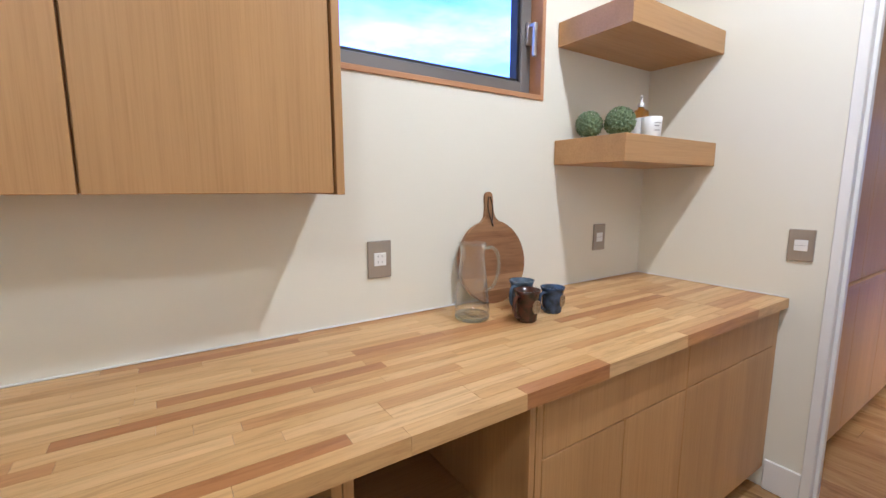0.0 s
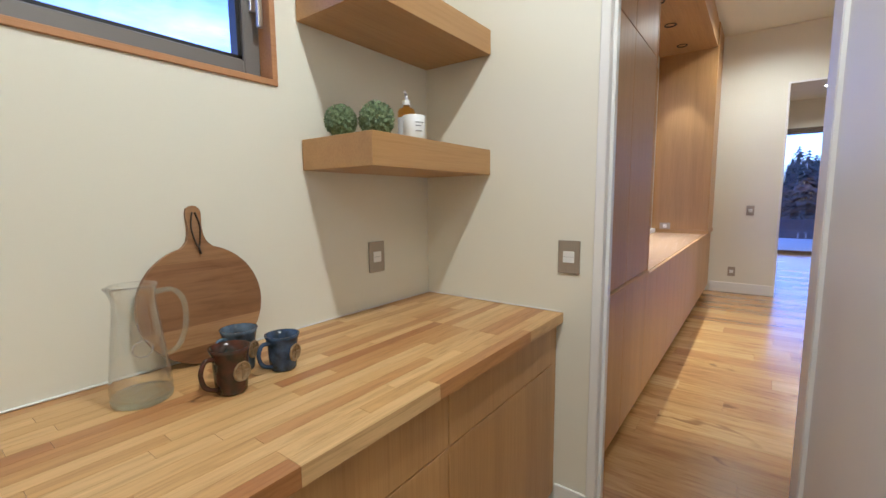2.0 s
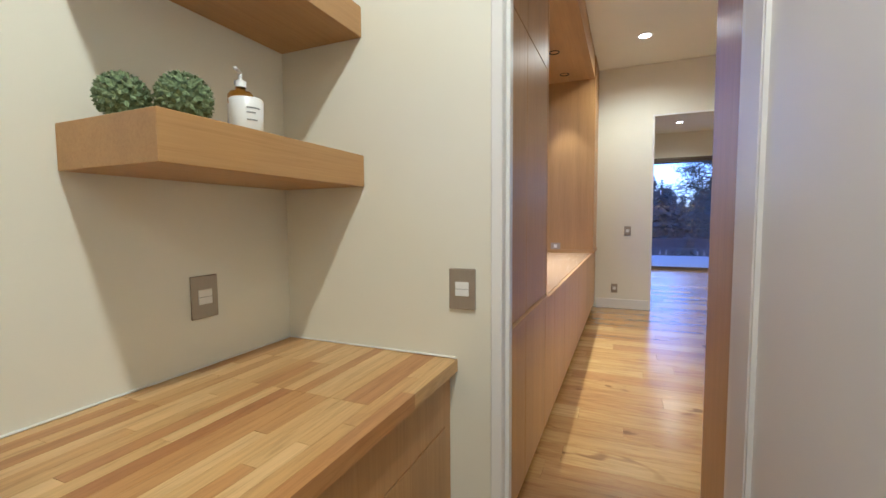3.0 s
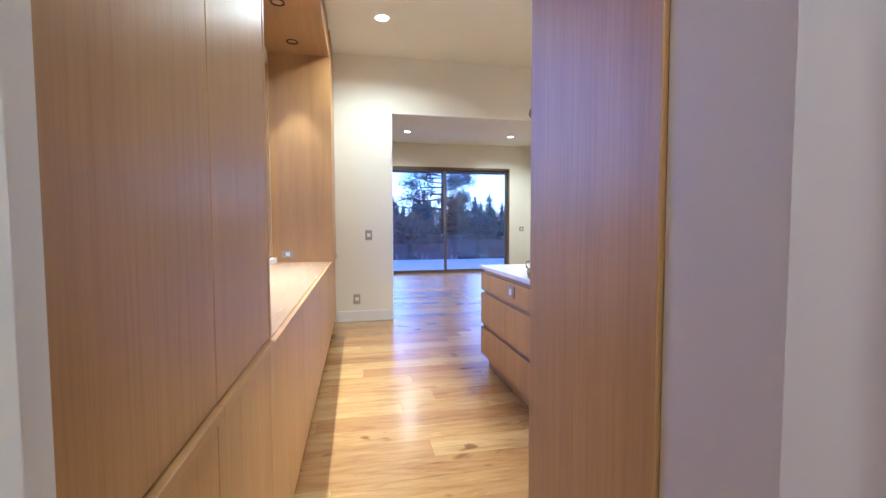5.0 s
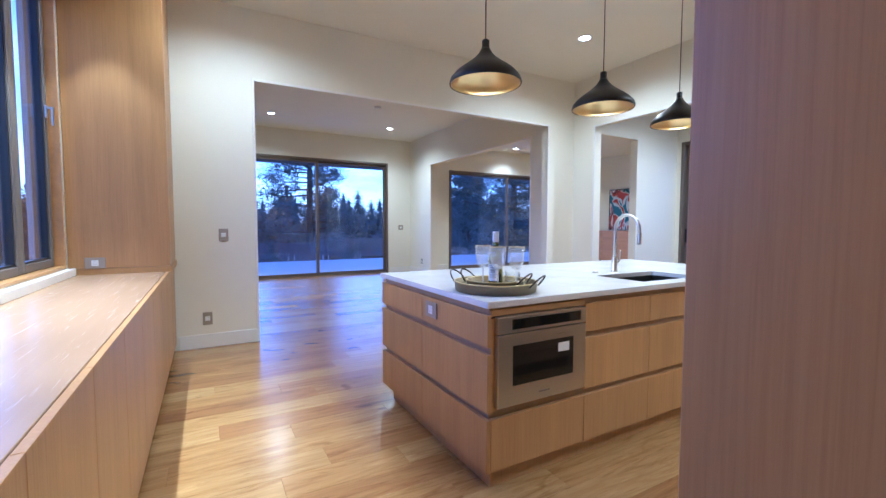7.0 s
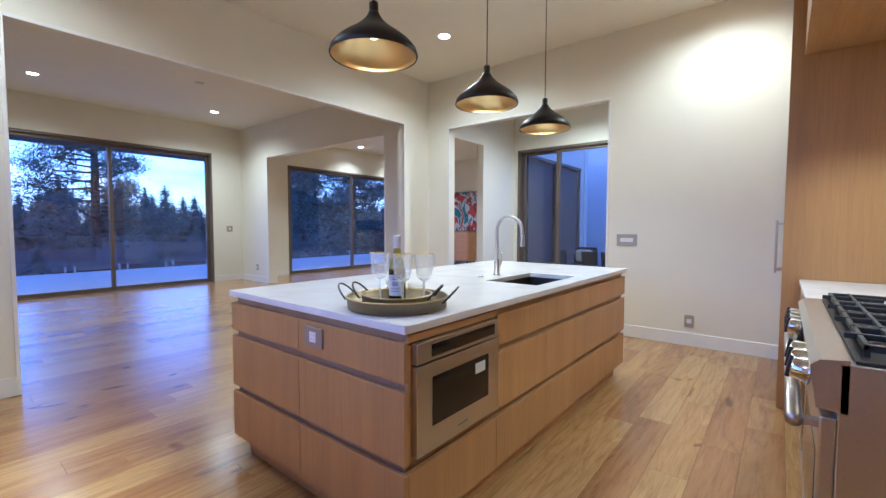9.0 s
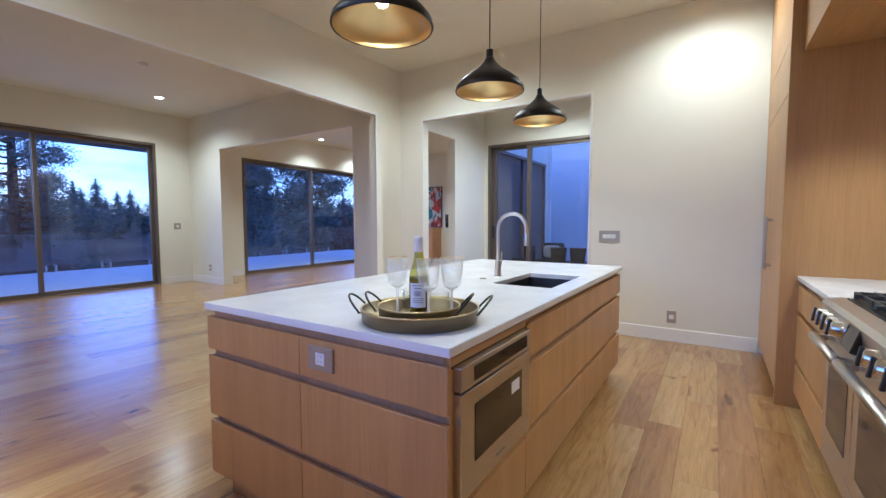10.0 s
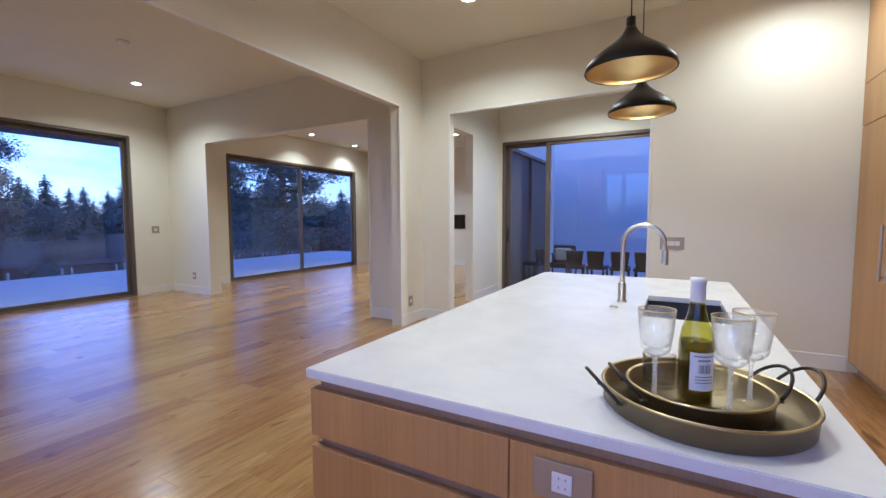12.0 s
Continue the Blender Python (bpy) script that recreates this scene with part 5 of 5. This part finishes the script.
def court_slider():
    s = thing("window_5", (7.4, -7.2, 0), "bronze framed sliding glass door to the courtyard", "sliding door", kind="structure")
    y, x0, x1, z1, f = -7.15, 5.6, 9.25, 2.8, 0.055
    bm = bmesh.new()
    for a, b, c, d in ((x0, x0 + f, 0, z1), (x1 - f, x1, 0, z1), (x0 + f, x1 - f, z1 - f, z1), (x0 + f, x1 - f, 0, 0.022)):
        box(bm, a, b, y - 0.14, y + 0.008, c, d, 0.003, 1)
    part("window_frame", bm, FRAME, s)
    for a, b, dy in ((x0 + f, 8.44, 0.03), (8.37, x1 - f, 0.085)):
        bm = bmesh.new()
        for p, q, r, t in ((a, a + 0.075, 0.024, z1 - f), (b - 0.075, b, 0.024, z1 - f), (a + 0.075, b - 0.075, 0.024, 0.1), (a + 0.075, b - 0.075, z1 - f - 0.06, z1 - f - 0.002)):
            box(bm, p, q, y - dy - 0.042, y - dy, r, t, 0.003, 1)
        leaf = part("sash", bm, FRAME, s)
        pane = part("pane", block(a + 0.075, b - 0.075, y - dy - 0.024, y - dy - 0.017, 0.1, z1 - f - 0.062), PANE, leaf)
        pane.visible_shadow = False
    part("door_handle", block(x1 - f - 0.05, x1 - f - 0.025, y - 0.085, y - 0.05, 0.95, 1.2, 0.004), BLACKM, s)


court_slider()

# ---- family room ----
def fireplace():
    f = thing("fireplace", (12.0, -11.0, 1.1), "black linear fireplace set in a white wall", "fireplace", kind="structure")
    part("surround", block(11.3, 12.7, -10.999, -10.97, 1.1, 1.52, 0.004), BLACKM, f)
    part("fire_glass", block(11.34, 12.66, -10.972, -10.966, 1.14, 1.48), BLACKG, f)


fireplace()


def credenza():
    c = thing("credenza", (13.5, -10.7, 0), "long wooden sideboard against the family room wall", "sideboard")
    part("body", block(12.85, 14.3, -10.96, -10.5, 0.15, 1.1, 0.004), WOODTRIM, c)
    for k in range(3):
        part("cabinet_door", block(12.87 + k * 0.477, 13.335 + k * 0.477, -10.5, -10.48, 0.18, 1.07, 0.002, 1), WOODTRIM, c)
    for x in (12.9, 14.2):
        for y in (-10.93, -10.56):
            part("leg", block(x, x + 0.04, y, y + 0.04, 0, 0.15), BLACKM, c)
    p = thing("painting", (13.4, -10.95, 1.12), "abstract red, white and teal canvas above sideboard", "painting")
    part("canvas", block(12.85, 13.95, -10.999, -10.96, 1.13, 2.4, 0.003), ART, p)
    bm = bmesh.new()
    for v in ((12.83, 12.85, 1.11, 2.42), (13.95, 13.97, 1.11, 2.42), (12.85, 13.95, 1.11, 1.13), (12.85, 13.95, 2.4, 2.42)):
        box(bm, v[0], v[1], -10.999, -10.95, v[2], v[3])
    part("frame", bm, BLACKM, p, "thin black frame")


ART, at, ab = nodes_of("abstract_art", 0.5)
an = tex(at, coords(at, (1.6, 1, 0.9)), 2.2, 2.5, 0.45, 1.2)
ac = ramp(at, an, [(0.3, (0.03, 0.16, 0.22)), (0.42, (0.55, 0.6, 0.58)), (0.5, (0.42, 0.05, 0.03)), (0.58, (0.16, 0.02, 0.015)), (0.66, (0.65, 0.6, 0.52))])
ac.node.color_ramp.interpolation = "CONSTANT"
at.links.new(ac, ab.inputs["Base Color"])
credenza()

# ---- outside ----
solid("deck", block(XS + 0.2, 20.2, -14, 3, -0.25, -0.03), DECK, "pale deck outside the sliding doors", "deck")
solid("ground", block(-900, 900, -900, 900, -4.3, -4.0), GROUND, "dark ground falling away to the horizon", "ground")


def rail_panel(y):
    r = thing("glass_railing", (20.1, y, -0.03), "frameless glass railing panel with steel standoffs", "railing", "glass railing panels")
    pane = part("pane", block(20.09, 20.102, y - 0.58, y + 0.58, 0.02, 1.0), PANE, r)
    pane.visible_shadow = False
    for d in (-0.5, 0.5):
        part("standoff", block(20.06, 20.13, y + d - 0.025, y + d + 0.025, -0.03, 0.16, 0.008), STEEL2, r)
    part("top_edge", block(20.088, 20.104, y - 0.58, y + 0.58, 1.0, 1.01, 0.002, 1), BLACKM, r)
    return r


first = rail_panel(-5.0)
for k in range(-6, 7):
    if k:
        copy_thing(first, pose(20.1, -5.0 + 1.2 * k, -0.03))
solid("eave", block(XS + 0.2, 17.0, -12.0, 3.0, 2.96, 3.2), SIDING, "dark boarded roof eave above the deck", "roof")
# courtyard
solid("court_ground", block(2.0, 9.33, -14.0, -7.36, -0.15, -0.008), DECK, "pale courtyard paving", "ground")
solid("court_wall_end", block(2.0, 16.0, -14.2, -14.0, -4.0, 6.5), STUCCO, "tall pale stucco courtyard wall", "wall")
solid("court_wall_side", block(1.9, 2.0, -14.0, -7.35, -4.0, 4.0), STUCCO, "pale stucco courtyard wall", "wall")
solid("court_parapet", block(9.31, 9.33, -10.5, -7.36, 0, 2.74), SIDING, "grey wall of the wing beside the courtyard", "wall")
for y in (-10.5, -9.0, -7.62):
    solid("trim", block(9.24, 9.31, y - 0.03, y + 0.03, 0, 2.76), FRAME, "bronze post of the courtyard glazing", "trim")
solid("trim", block(9.23, 9.33, -10.55, -7.36, 2.74, 2.8), FRAME, "bronze head rail of the courtyard glazing", "trim")


def wicker_chair(x, y, turn):
    c = thing("patio_chair", (0, 0, 0), "dark woven patio chair in the courtyard", "chair", "courtyard chairs")
    part("seat", block(-0.18, 0.18, -0.2, 0.22, 0.40, 0.46, 0.015), WICKER, c)
    bm = block(-0.17, 0.17, 0.17, 0.215, 0.42, 0.76, 0.015)
    for v in bm.verts:
        v.co.x *= 0.78 + 0.22 * (v.co.z - 0.42) / 0.34
    part("backrest", bm, WICKER, c)
    for a in (-0.165, 0.13):
        for b in (-0.18, 0.18):
            part("leg", block(a, a + 0.03, b, b + 0.03, 0, 0.41), WICKER, c)
    c.matrix_basis = pose(x, y, -0.008, 0, 0, turn)
    return c


ch = wicker_chair(8.12, -8.3, 6)
for cx, cy, ct in ((7.70, -8.32, -4), (7.28, -8.3, 3), (6.86, -8.33, 0), (9.02, -8.5, 62)):
    copy_thing(ch, pose(cx, cy, -0.008, 0, 0, ct))


def outdoor_sofa():
    s = thing("patio_armchair", (8.5, -8.75, -0.008), "dark framed patio armchair", "armchair")
    x0, x1, y0, y1 = 8.24, 8.78, -9.05, -8.5
    part("seat", block(x0 + 0.03, x1 - 0.03, y0, y1 - 0.03, 0.34, 0.44, 0.025), WICKER, s)
    part("backrest", block(x0 + 0.03, x1 - 0.03, y0 - 0.05, y0 + 0.02, 0.34, 0.8, 0.025), WICKER, s)
    for x in (x0, x1 - 0.028):
        part("arm", block(x, x + 0.028, y0, y1, 0.6, 0.626, 0.006), BLACKM, s)
        for y in (y0, y1 - 0.028):
            part("leg", block(x, x + 0.028, y, y + 0.028, -0.008, 0.6), BLACKM, s)
    bm = bmesh.new()
    bmesh.ops.create_uvsphere(bm, u_segments=24, v_segments=14, radius=1.0)
    for v in bm.verts:
        x, y, z = v.co
        v.co = Vector((8.5 + 0.2 * math.copysign(abs(x) ** 0.5, x), -8.9 + 0.07 * y, 0.6 + 0.15 * math.copysign(abs(z) ** 0.5, z)))
    for f in bm.faces:
        f.smooth = True
    solid("cushion", bm, PILLOW, "pale blue-grey square cushion on patio armchair", "cushion", "")


outdoor_sofa()


# trees
def leaf_cloud(bm, o, size, n, rnd, flat=0.5, blade=None):
    for _ in range(n):
        d = Vector((rnd.gauss(0, 1), rnd.gauss(0, 1), rnd.gauss(0, flat)))
        c = o + d * size * 0.5
        a = Vector((rnd.gauss(0, 1), rnd.gauss(0, 1), rnd.gauss(0, 0.6))).normalized()
        b = a.orthogonal().normalized()
        L = rnd.uniform(*blade) if blade else size * rnd.uniform(0.16, 0.36)
        bm.faces.new([bm.verts.new(p) for p in (c - a * L, c + b * L * 0.22, c + a * L, c - b * L * 0.22)])


def pine(x, y, z0, h, spread, seed, bare=0.3):
    rnd = random.Random(seed)
    t = thing("pine_tree", (x, y, z0), "tall dark ponderosa pine with open irregular crown", "tree", "pines outside")
    r = h * 0.022
    trunk = [(x + 0.15 * math.sin(k), y, z0 + h * k / 8) for k in range(9)]
    bm = tube(trunk, r, 10, taper=r * 0.2)
    crown = bmesh.new()
    n = 86
    for k in range(n):
        f = bare + (1 - bare) * k / n
        a = rnd.uniform(0, 6.283)
        L = spread * (1.15 - f) ** 0.6 * rnd.uniform(0.5, 1.15)
        s = Vector((x, y, z0 + h * f))
        e = s + Vector((math.cos(a) * L, math.sin(a) * L, L * rnd.uniform(-0.05, 0.35)))
        mid = (s + e) / 2 + Vector((0, 0, -0.05 * L))
        tube([s, mid, e], r * 0.22, 5, bm, r * 0.05)
        for q in (0.45, 0.7, 0.9, 1.05):
            leaf_cloud(crown, s.lerp(e, q) + Vector((rnd.gauss(0, 0.2), rnd.gauss(0, 0.2), 0.1)), 0.2 * spread * rnd.uniform(0.6, 1.0), 120, rnd, 0.85, (0.1, 0.21))
    part("trunk", bm, BARK, t)
    part("crown", crown, HAZED_NEEDLE, t)
    return t


def fir(x, y, z0, h, seed):
    rnd = random.Random(seed)
    t = thing("fir_tree", (x, y, z0), "distant dark conifer in the tree line", "tree", "distant firs")
    part("trunk", tube([(x, y, z0), (x, y, z0 + h * 0.97)], h * 0.014, 6, taper=0.02), BARK, t)
    crown = bmesh.new()
    tiers = 30
    for k in range(tiers):
        f = k / tiers
        w = h * 0.3 * (1 - f) ** 0.72 * rnd.uniform(0.65, 1.2) + 0.08
        zz = z0 + h * (0.06 + 0.94 * f)
        for j in range(9):
            a = 6.283 * j / 9 + rnd.random()
            e = Vector((x + math.cos(a) * w, y + math.sin(a) * w, zz - w * 0.35))
            s = Vector((x, y, zz + h * 0.02))
            side = Vector((-math.sin(a), math.cos(a), 0)) * w * 0.26
            m = s.lerp(e, 0.6)
            crown.faces.new([crown.verts.new(p) for p in (s, m + side, e, m - side)])
            leaf_cloud(crown, e * 0.75 + s * 0.25, w * 0.6, 7, rnd)
    part("crown", crown, HAZED_NEEDLE, t)
    return t


pine(49, -8.7, -4, 20, 5.0, 3, 0.12)
pine(31, -20.6, -4, 17, 4.6, 5, 0.15)
pine(52, -30, -4, 15, 4.0, 8, 0.25)
rnd = random.Random(11)
protos = [fir(70, -4, -4, 11, 21), fir(74, 6, -4, 9.5, 22), fir(68, -14, -4, 10.5, 23)]
for k in range(150):
    a = radians(-64 + 80 * k / 149 + rnd.uniform(-0.6, 0.6))
    d = rnd.uniform(60, 120)
    p = rnd.choice(protos)
    sc = rnd.uniform(0.7, 1.15) * d / 82
    c = copy_thing(p, pose(5 + d * math.cos(a), d * math.sin(a), -4, 0, 0, rnd.uniform(0, 360)))
    c.scale = (sc, sc, sc)


for k in range(100):
    a = radians(-62 + 76 * k / 99 + rnd.uniform(-0.8, 0.8))
    d = rnd.uniform(34, 58)
    c = copy_thing(rnd.choice(protos), pose(5 + d * math.cos(a), d * math.sin(a), -4.2, 0, 0, rnd.uniform(0, 360)))
    sc = rnd.uniform(0.28, 0.5)
    c.scale = (sc * 1.3, sc * 1.3, sc)


def shrub(x, y, z0, h, seed):
    rnd = random.Random(seed)
    t = thing("bare_tree", (x, y, z0), "leafless winter tree in the hedge outside", "tree", "bare trees beyond the nook window")
    bm = tube([(x, y, z0), (x + 0.1, y, z0 + h * 0.4)], 0.09, 7, taper=0.05)
    tw = bmesh.new()
    for k in range(60):
        a, f = rnd.uniform(0, 6.283), rnd.uniform(0.1, 0.5)
        s = Vector((x, y, z0 + h * f))
        e = s + Vector((math.cos(a) * h * 0.3 * rnd.random(), math.sin(a) * h * 0.3 * rnd.random(), h * rnd.uniform(0.2, 0.52)))
        tube([s, s.lerp(e, 0.5) + Vector((rnd.gauss(0, 0.1), rnd.gauss(0, 0.1), 0)), e], 0.018, 4, bm, 0.006)
        leaf_cloud(tw, e, h * 0.1, 16, rnd, 1.0)
        leaf_cloud(tw, s.lerp(e, 0.5), h * 0.12, 14, rnd, 1.0)
    part("trunk", bm, BARK, t)
    part("crown", tw, TWIG, t)
    return t


sh = [shrub(9, 22, -2.5, 6.0, 31), shrub(15, 24, -2.5, 5.5, 32)]
for k in range(44):
    a = radians(4 + 92 * k / 43 + rnd.uniform(-0.8, 0.8))
    d = rnd.uniform(24, 34)
    c = copy_thing(sh[k % 2], pose(5 + d * math.cos(a), d * math.sin(a), -3.4, 0, 0, rnd.uniform(0, 360)))
    q = rnd.uniform(0.95, 1.35)
    c.scale = (q, q, q)
solid("hedge_bank", block(-60, 120, 36, 90, -4.0, -2.2), GROUND, "dark bank beyond the nook window", "ground")


def house(x, y, w, d, h, turn):
    o = thing("house", (0, 0, 0), "distant dark house with a low shingle roof", "house", "houses in the valley")
    part("wall", block(-w / 2, w / 2, -d / 2, d / 2, 0, h), SIDING, o)
    bm = bmesh.new()
    v = [bm.verts.new(p) for p in ((-w / 2 - 0.5, -d / 2 - 0.5, h), (w / 2 + 0.5, -d / 2 - 0.5, h), (w / 2 + 0.5, d / 2 + 0.5, h), (-w / 2 - 0.5, d / 2 + 0.5, h), (-w / 2 - 0.5, 0, h + d * 0.22), (w / 2 + 0.5, 0, h + d * 0.22))]
    for f in ((0, 1, 5, 4), (2, 3, 4, 5), (1, 2, 5), (3, 0, 4), (3, 2, 1, 0)):
        bm.faces.new([v[i] for i in f])
    part("roof", bm, ROOF, o)
    for k in (-0.3, 0.0, 0.3):
        part("window", block(k * w - 0.5, k * w + 0.5, -d / 2 - 0.03, -d / 2 + 0.02, 1.0, 2.2), BLACKG, o)
    o.matrix_basis = pose(x, y, -4, 0, 0, turn)


house(46, -14, 10, 7, 2.4, 75)
house(52, -21, 9, 7, 2.6, 95)
house(44, -3, 9, 6, 2.3, 100)

# ---- floor boards and worktop staves ----
def plank_mesh(name, w, length, th, mat):
    """One board with a slim eased edge, centred on its own origin."""
    e = 0.0007
    vs = []
    for z, k in ((-th, 0), (-e, 0), (0, e)):
        vs += [(-w / 2 + k, -length / 2 + k, z), (w / 2 - k, -length / 2 + k, z), (w / 2 - k, length / 2 - k, z), (-w / 2 + k, length / 2 - k, z)]
    fs = [(8, 9, 10, 11)]
    for b in (0, 4):
        for k in range(4):
            n = (k + 1) % 4
            fs.append((b + k, b + n, b + n + 4, b + k + 4))
    me = bpy.data.meshes.new(name)
    me.from_pydata(vs, [], fs)
    me.materials.append(mat)
    return me


rnd = random.Random(5)
PW, GAP = 0.19, 0.0008
LENGTHS = [0.62, 0.85, 1.1, 1.4, 1.75, 2.1]
plank_data = [plank_mesh("plank", PW - GAP, L - GAP, 0.014, PLANK) for L in LENGTHS]
floor_ob = bpy.data.objects["floor"]
rest_v, rest_f, near = [], [], []
x = 0.2
while x < XS + 0.15:
    y = -11.0 - rnd.uniform(0, 1.5)
    while y < 1.6:
        k = rnd.randrange(len(LENGTHS))
        L = LENGTHS[k]
        cx, cy = x + PW / 2, y + L / 2
        y0, y1 = max(y, -11.0), min(y + L, 1.64)
        if y1 - y0 > 0.05 and (cx > 3.8 or y0 > -1.2) and (cx > 9.3 or y1 > -7.3):
            if 3.3 < cx < 9.6 and cy > -4.4 and y0 == y and y1 == y + L and len(near) < 300:
                near.append((k, cx, cy))
            else:
                b = len(rest_v)
                x0, x1 = x + GAP / 2, min(x + PW, XS + 0.15) - GAP / 2
                rest_v += [(x0, y0, -0.014), (x1, y0, -0.014), (x1, y1 - GAP, -0.014), (x0, y1 - GAP, -0.014), (x0, y0, 0), (x1, y0, 0), (x1, y1 - GAP, 0), (x0, y1 - GAP, 0)]
                rest_f += [(b + 4, b + 5, b + 6, b + 7), (b, b + 1, b + 5, b + 4), (b + 1, b + 2, b + 6, b + 5), (b + 2, b + 3, b + 7, b + 6), (b + 3, b, b + 4, b + 7)]
        y += L
    x += PW
for k, cx, cy in near:
    ob = new("plank", plank_data[k])
    ob.location = (cx, cy, 0)
    ob.parent = floor_ob
me = bpy.data.meshes.new("planks_beyond")
me.from_pydata(rest_v, [], rest_f)
me.materials.append(PLANKS)
far = new("planks_beyond", me)
far.parent = floor_ob
tagged(far, "oak floor boards further off", kind="stuff")

top = thing("butcher_block", (2.6, 1.3, CT - 0.04), "butcher block counter of honey-coloured hardwood staves, oiled", "worktop")
part("core", block(0.75, P_END - 0.003, 0.945 + 0.0384, P_BACK - 0.003, CT - 0.04, CT - 0.012), OAK_X, top)
SL = [0.2, 0.3, 0.4, 0.52, 0.66]
rows = 18
SW = (P_BACK - 0.003 - 0.945) / rows


def stave_mesh(length, w, deep=0.012):
    me = bpy.data.meshes.new("stave")
    a, b, e = length / 2, w / 2, 0.0004
    vs = [(-a, -b, -deep), (a, -b, -deep), (a, b, -deep), (-a, b, -deep), (-a + e, -b + e, 0), (a - e, -b + e, 0), (a - e, b - e, 0), (-a + e, b - e, 0)]
    me.from_pydata(vs, [], [(4, 5, 6, 7), (0, 1, 5, 4), (1, 2, 6, 5), (2, 3, 7, 6), (3, 0, 4, 7)])
    me.materials.append(STAVE)
    return me


stave_data = {L: stave_mesh(L, SW) for L in SL}
front_data = {L: stave_mesh(L, SW, 0.04) for L in SL}
for r in range(rows):
    x = P_END - 0.003
    firstone = True
    while x > 0.76:
        L = rnd.choice(SL)
        if firstone:
            L2 = rnd.choice((0.2, 0.3, 0.4))
            L, firstone = L2, False
        ob = new("stave", (stave_data if r else front_data)[L])
        ob.location = (x - L / 2 - top.location.x, 0.945 + SW * (r + 0.5) - top.location.y, CT - top.location.z)
        ob.parent = top
        x -= L
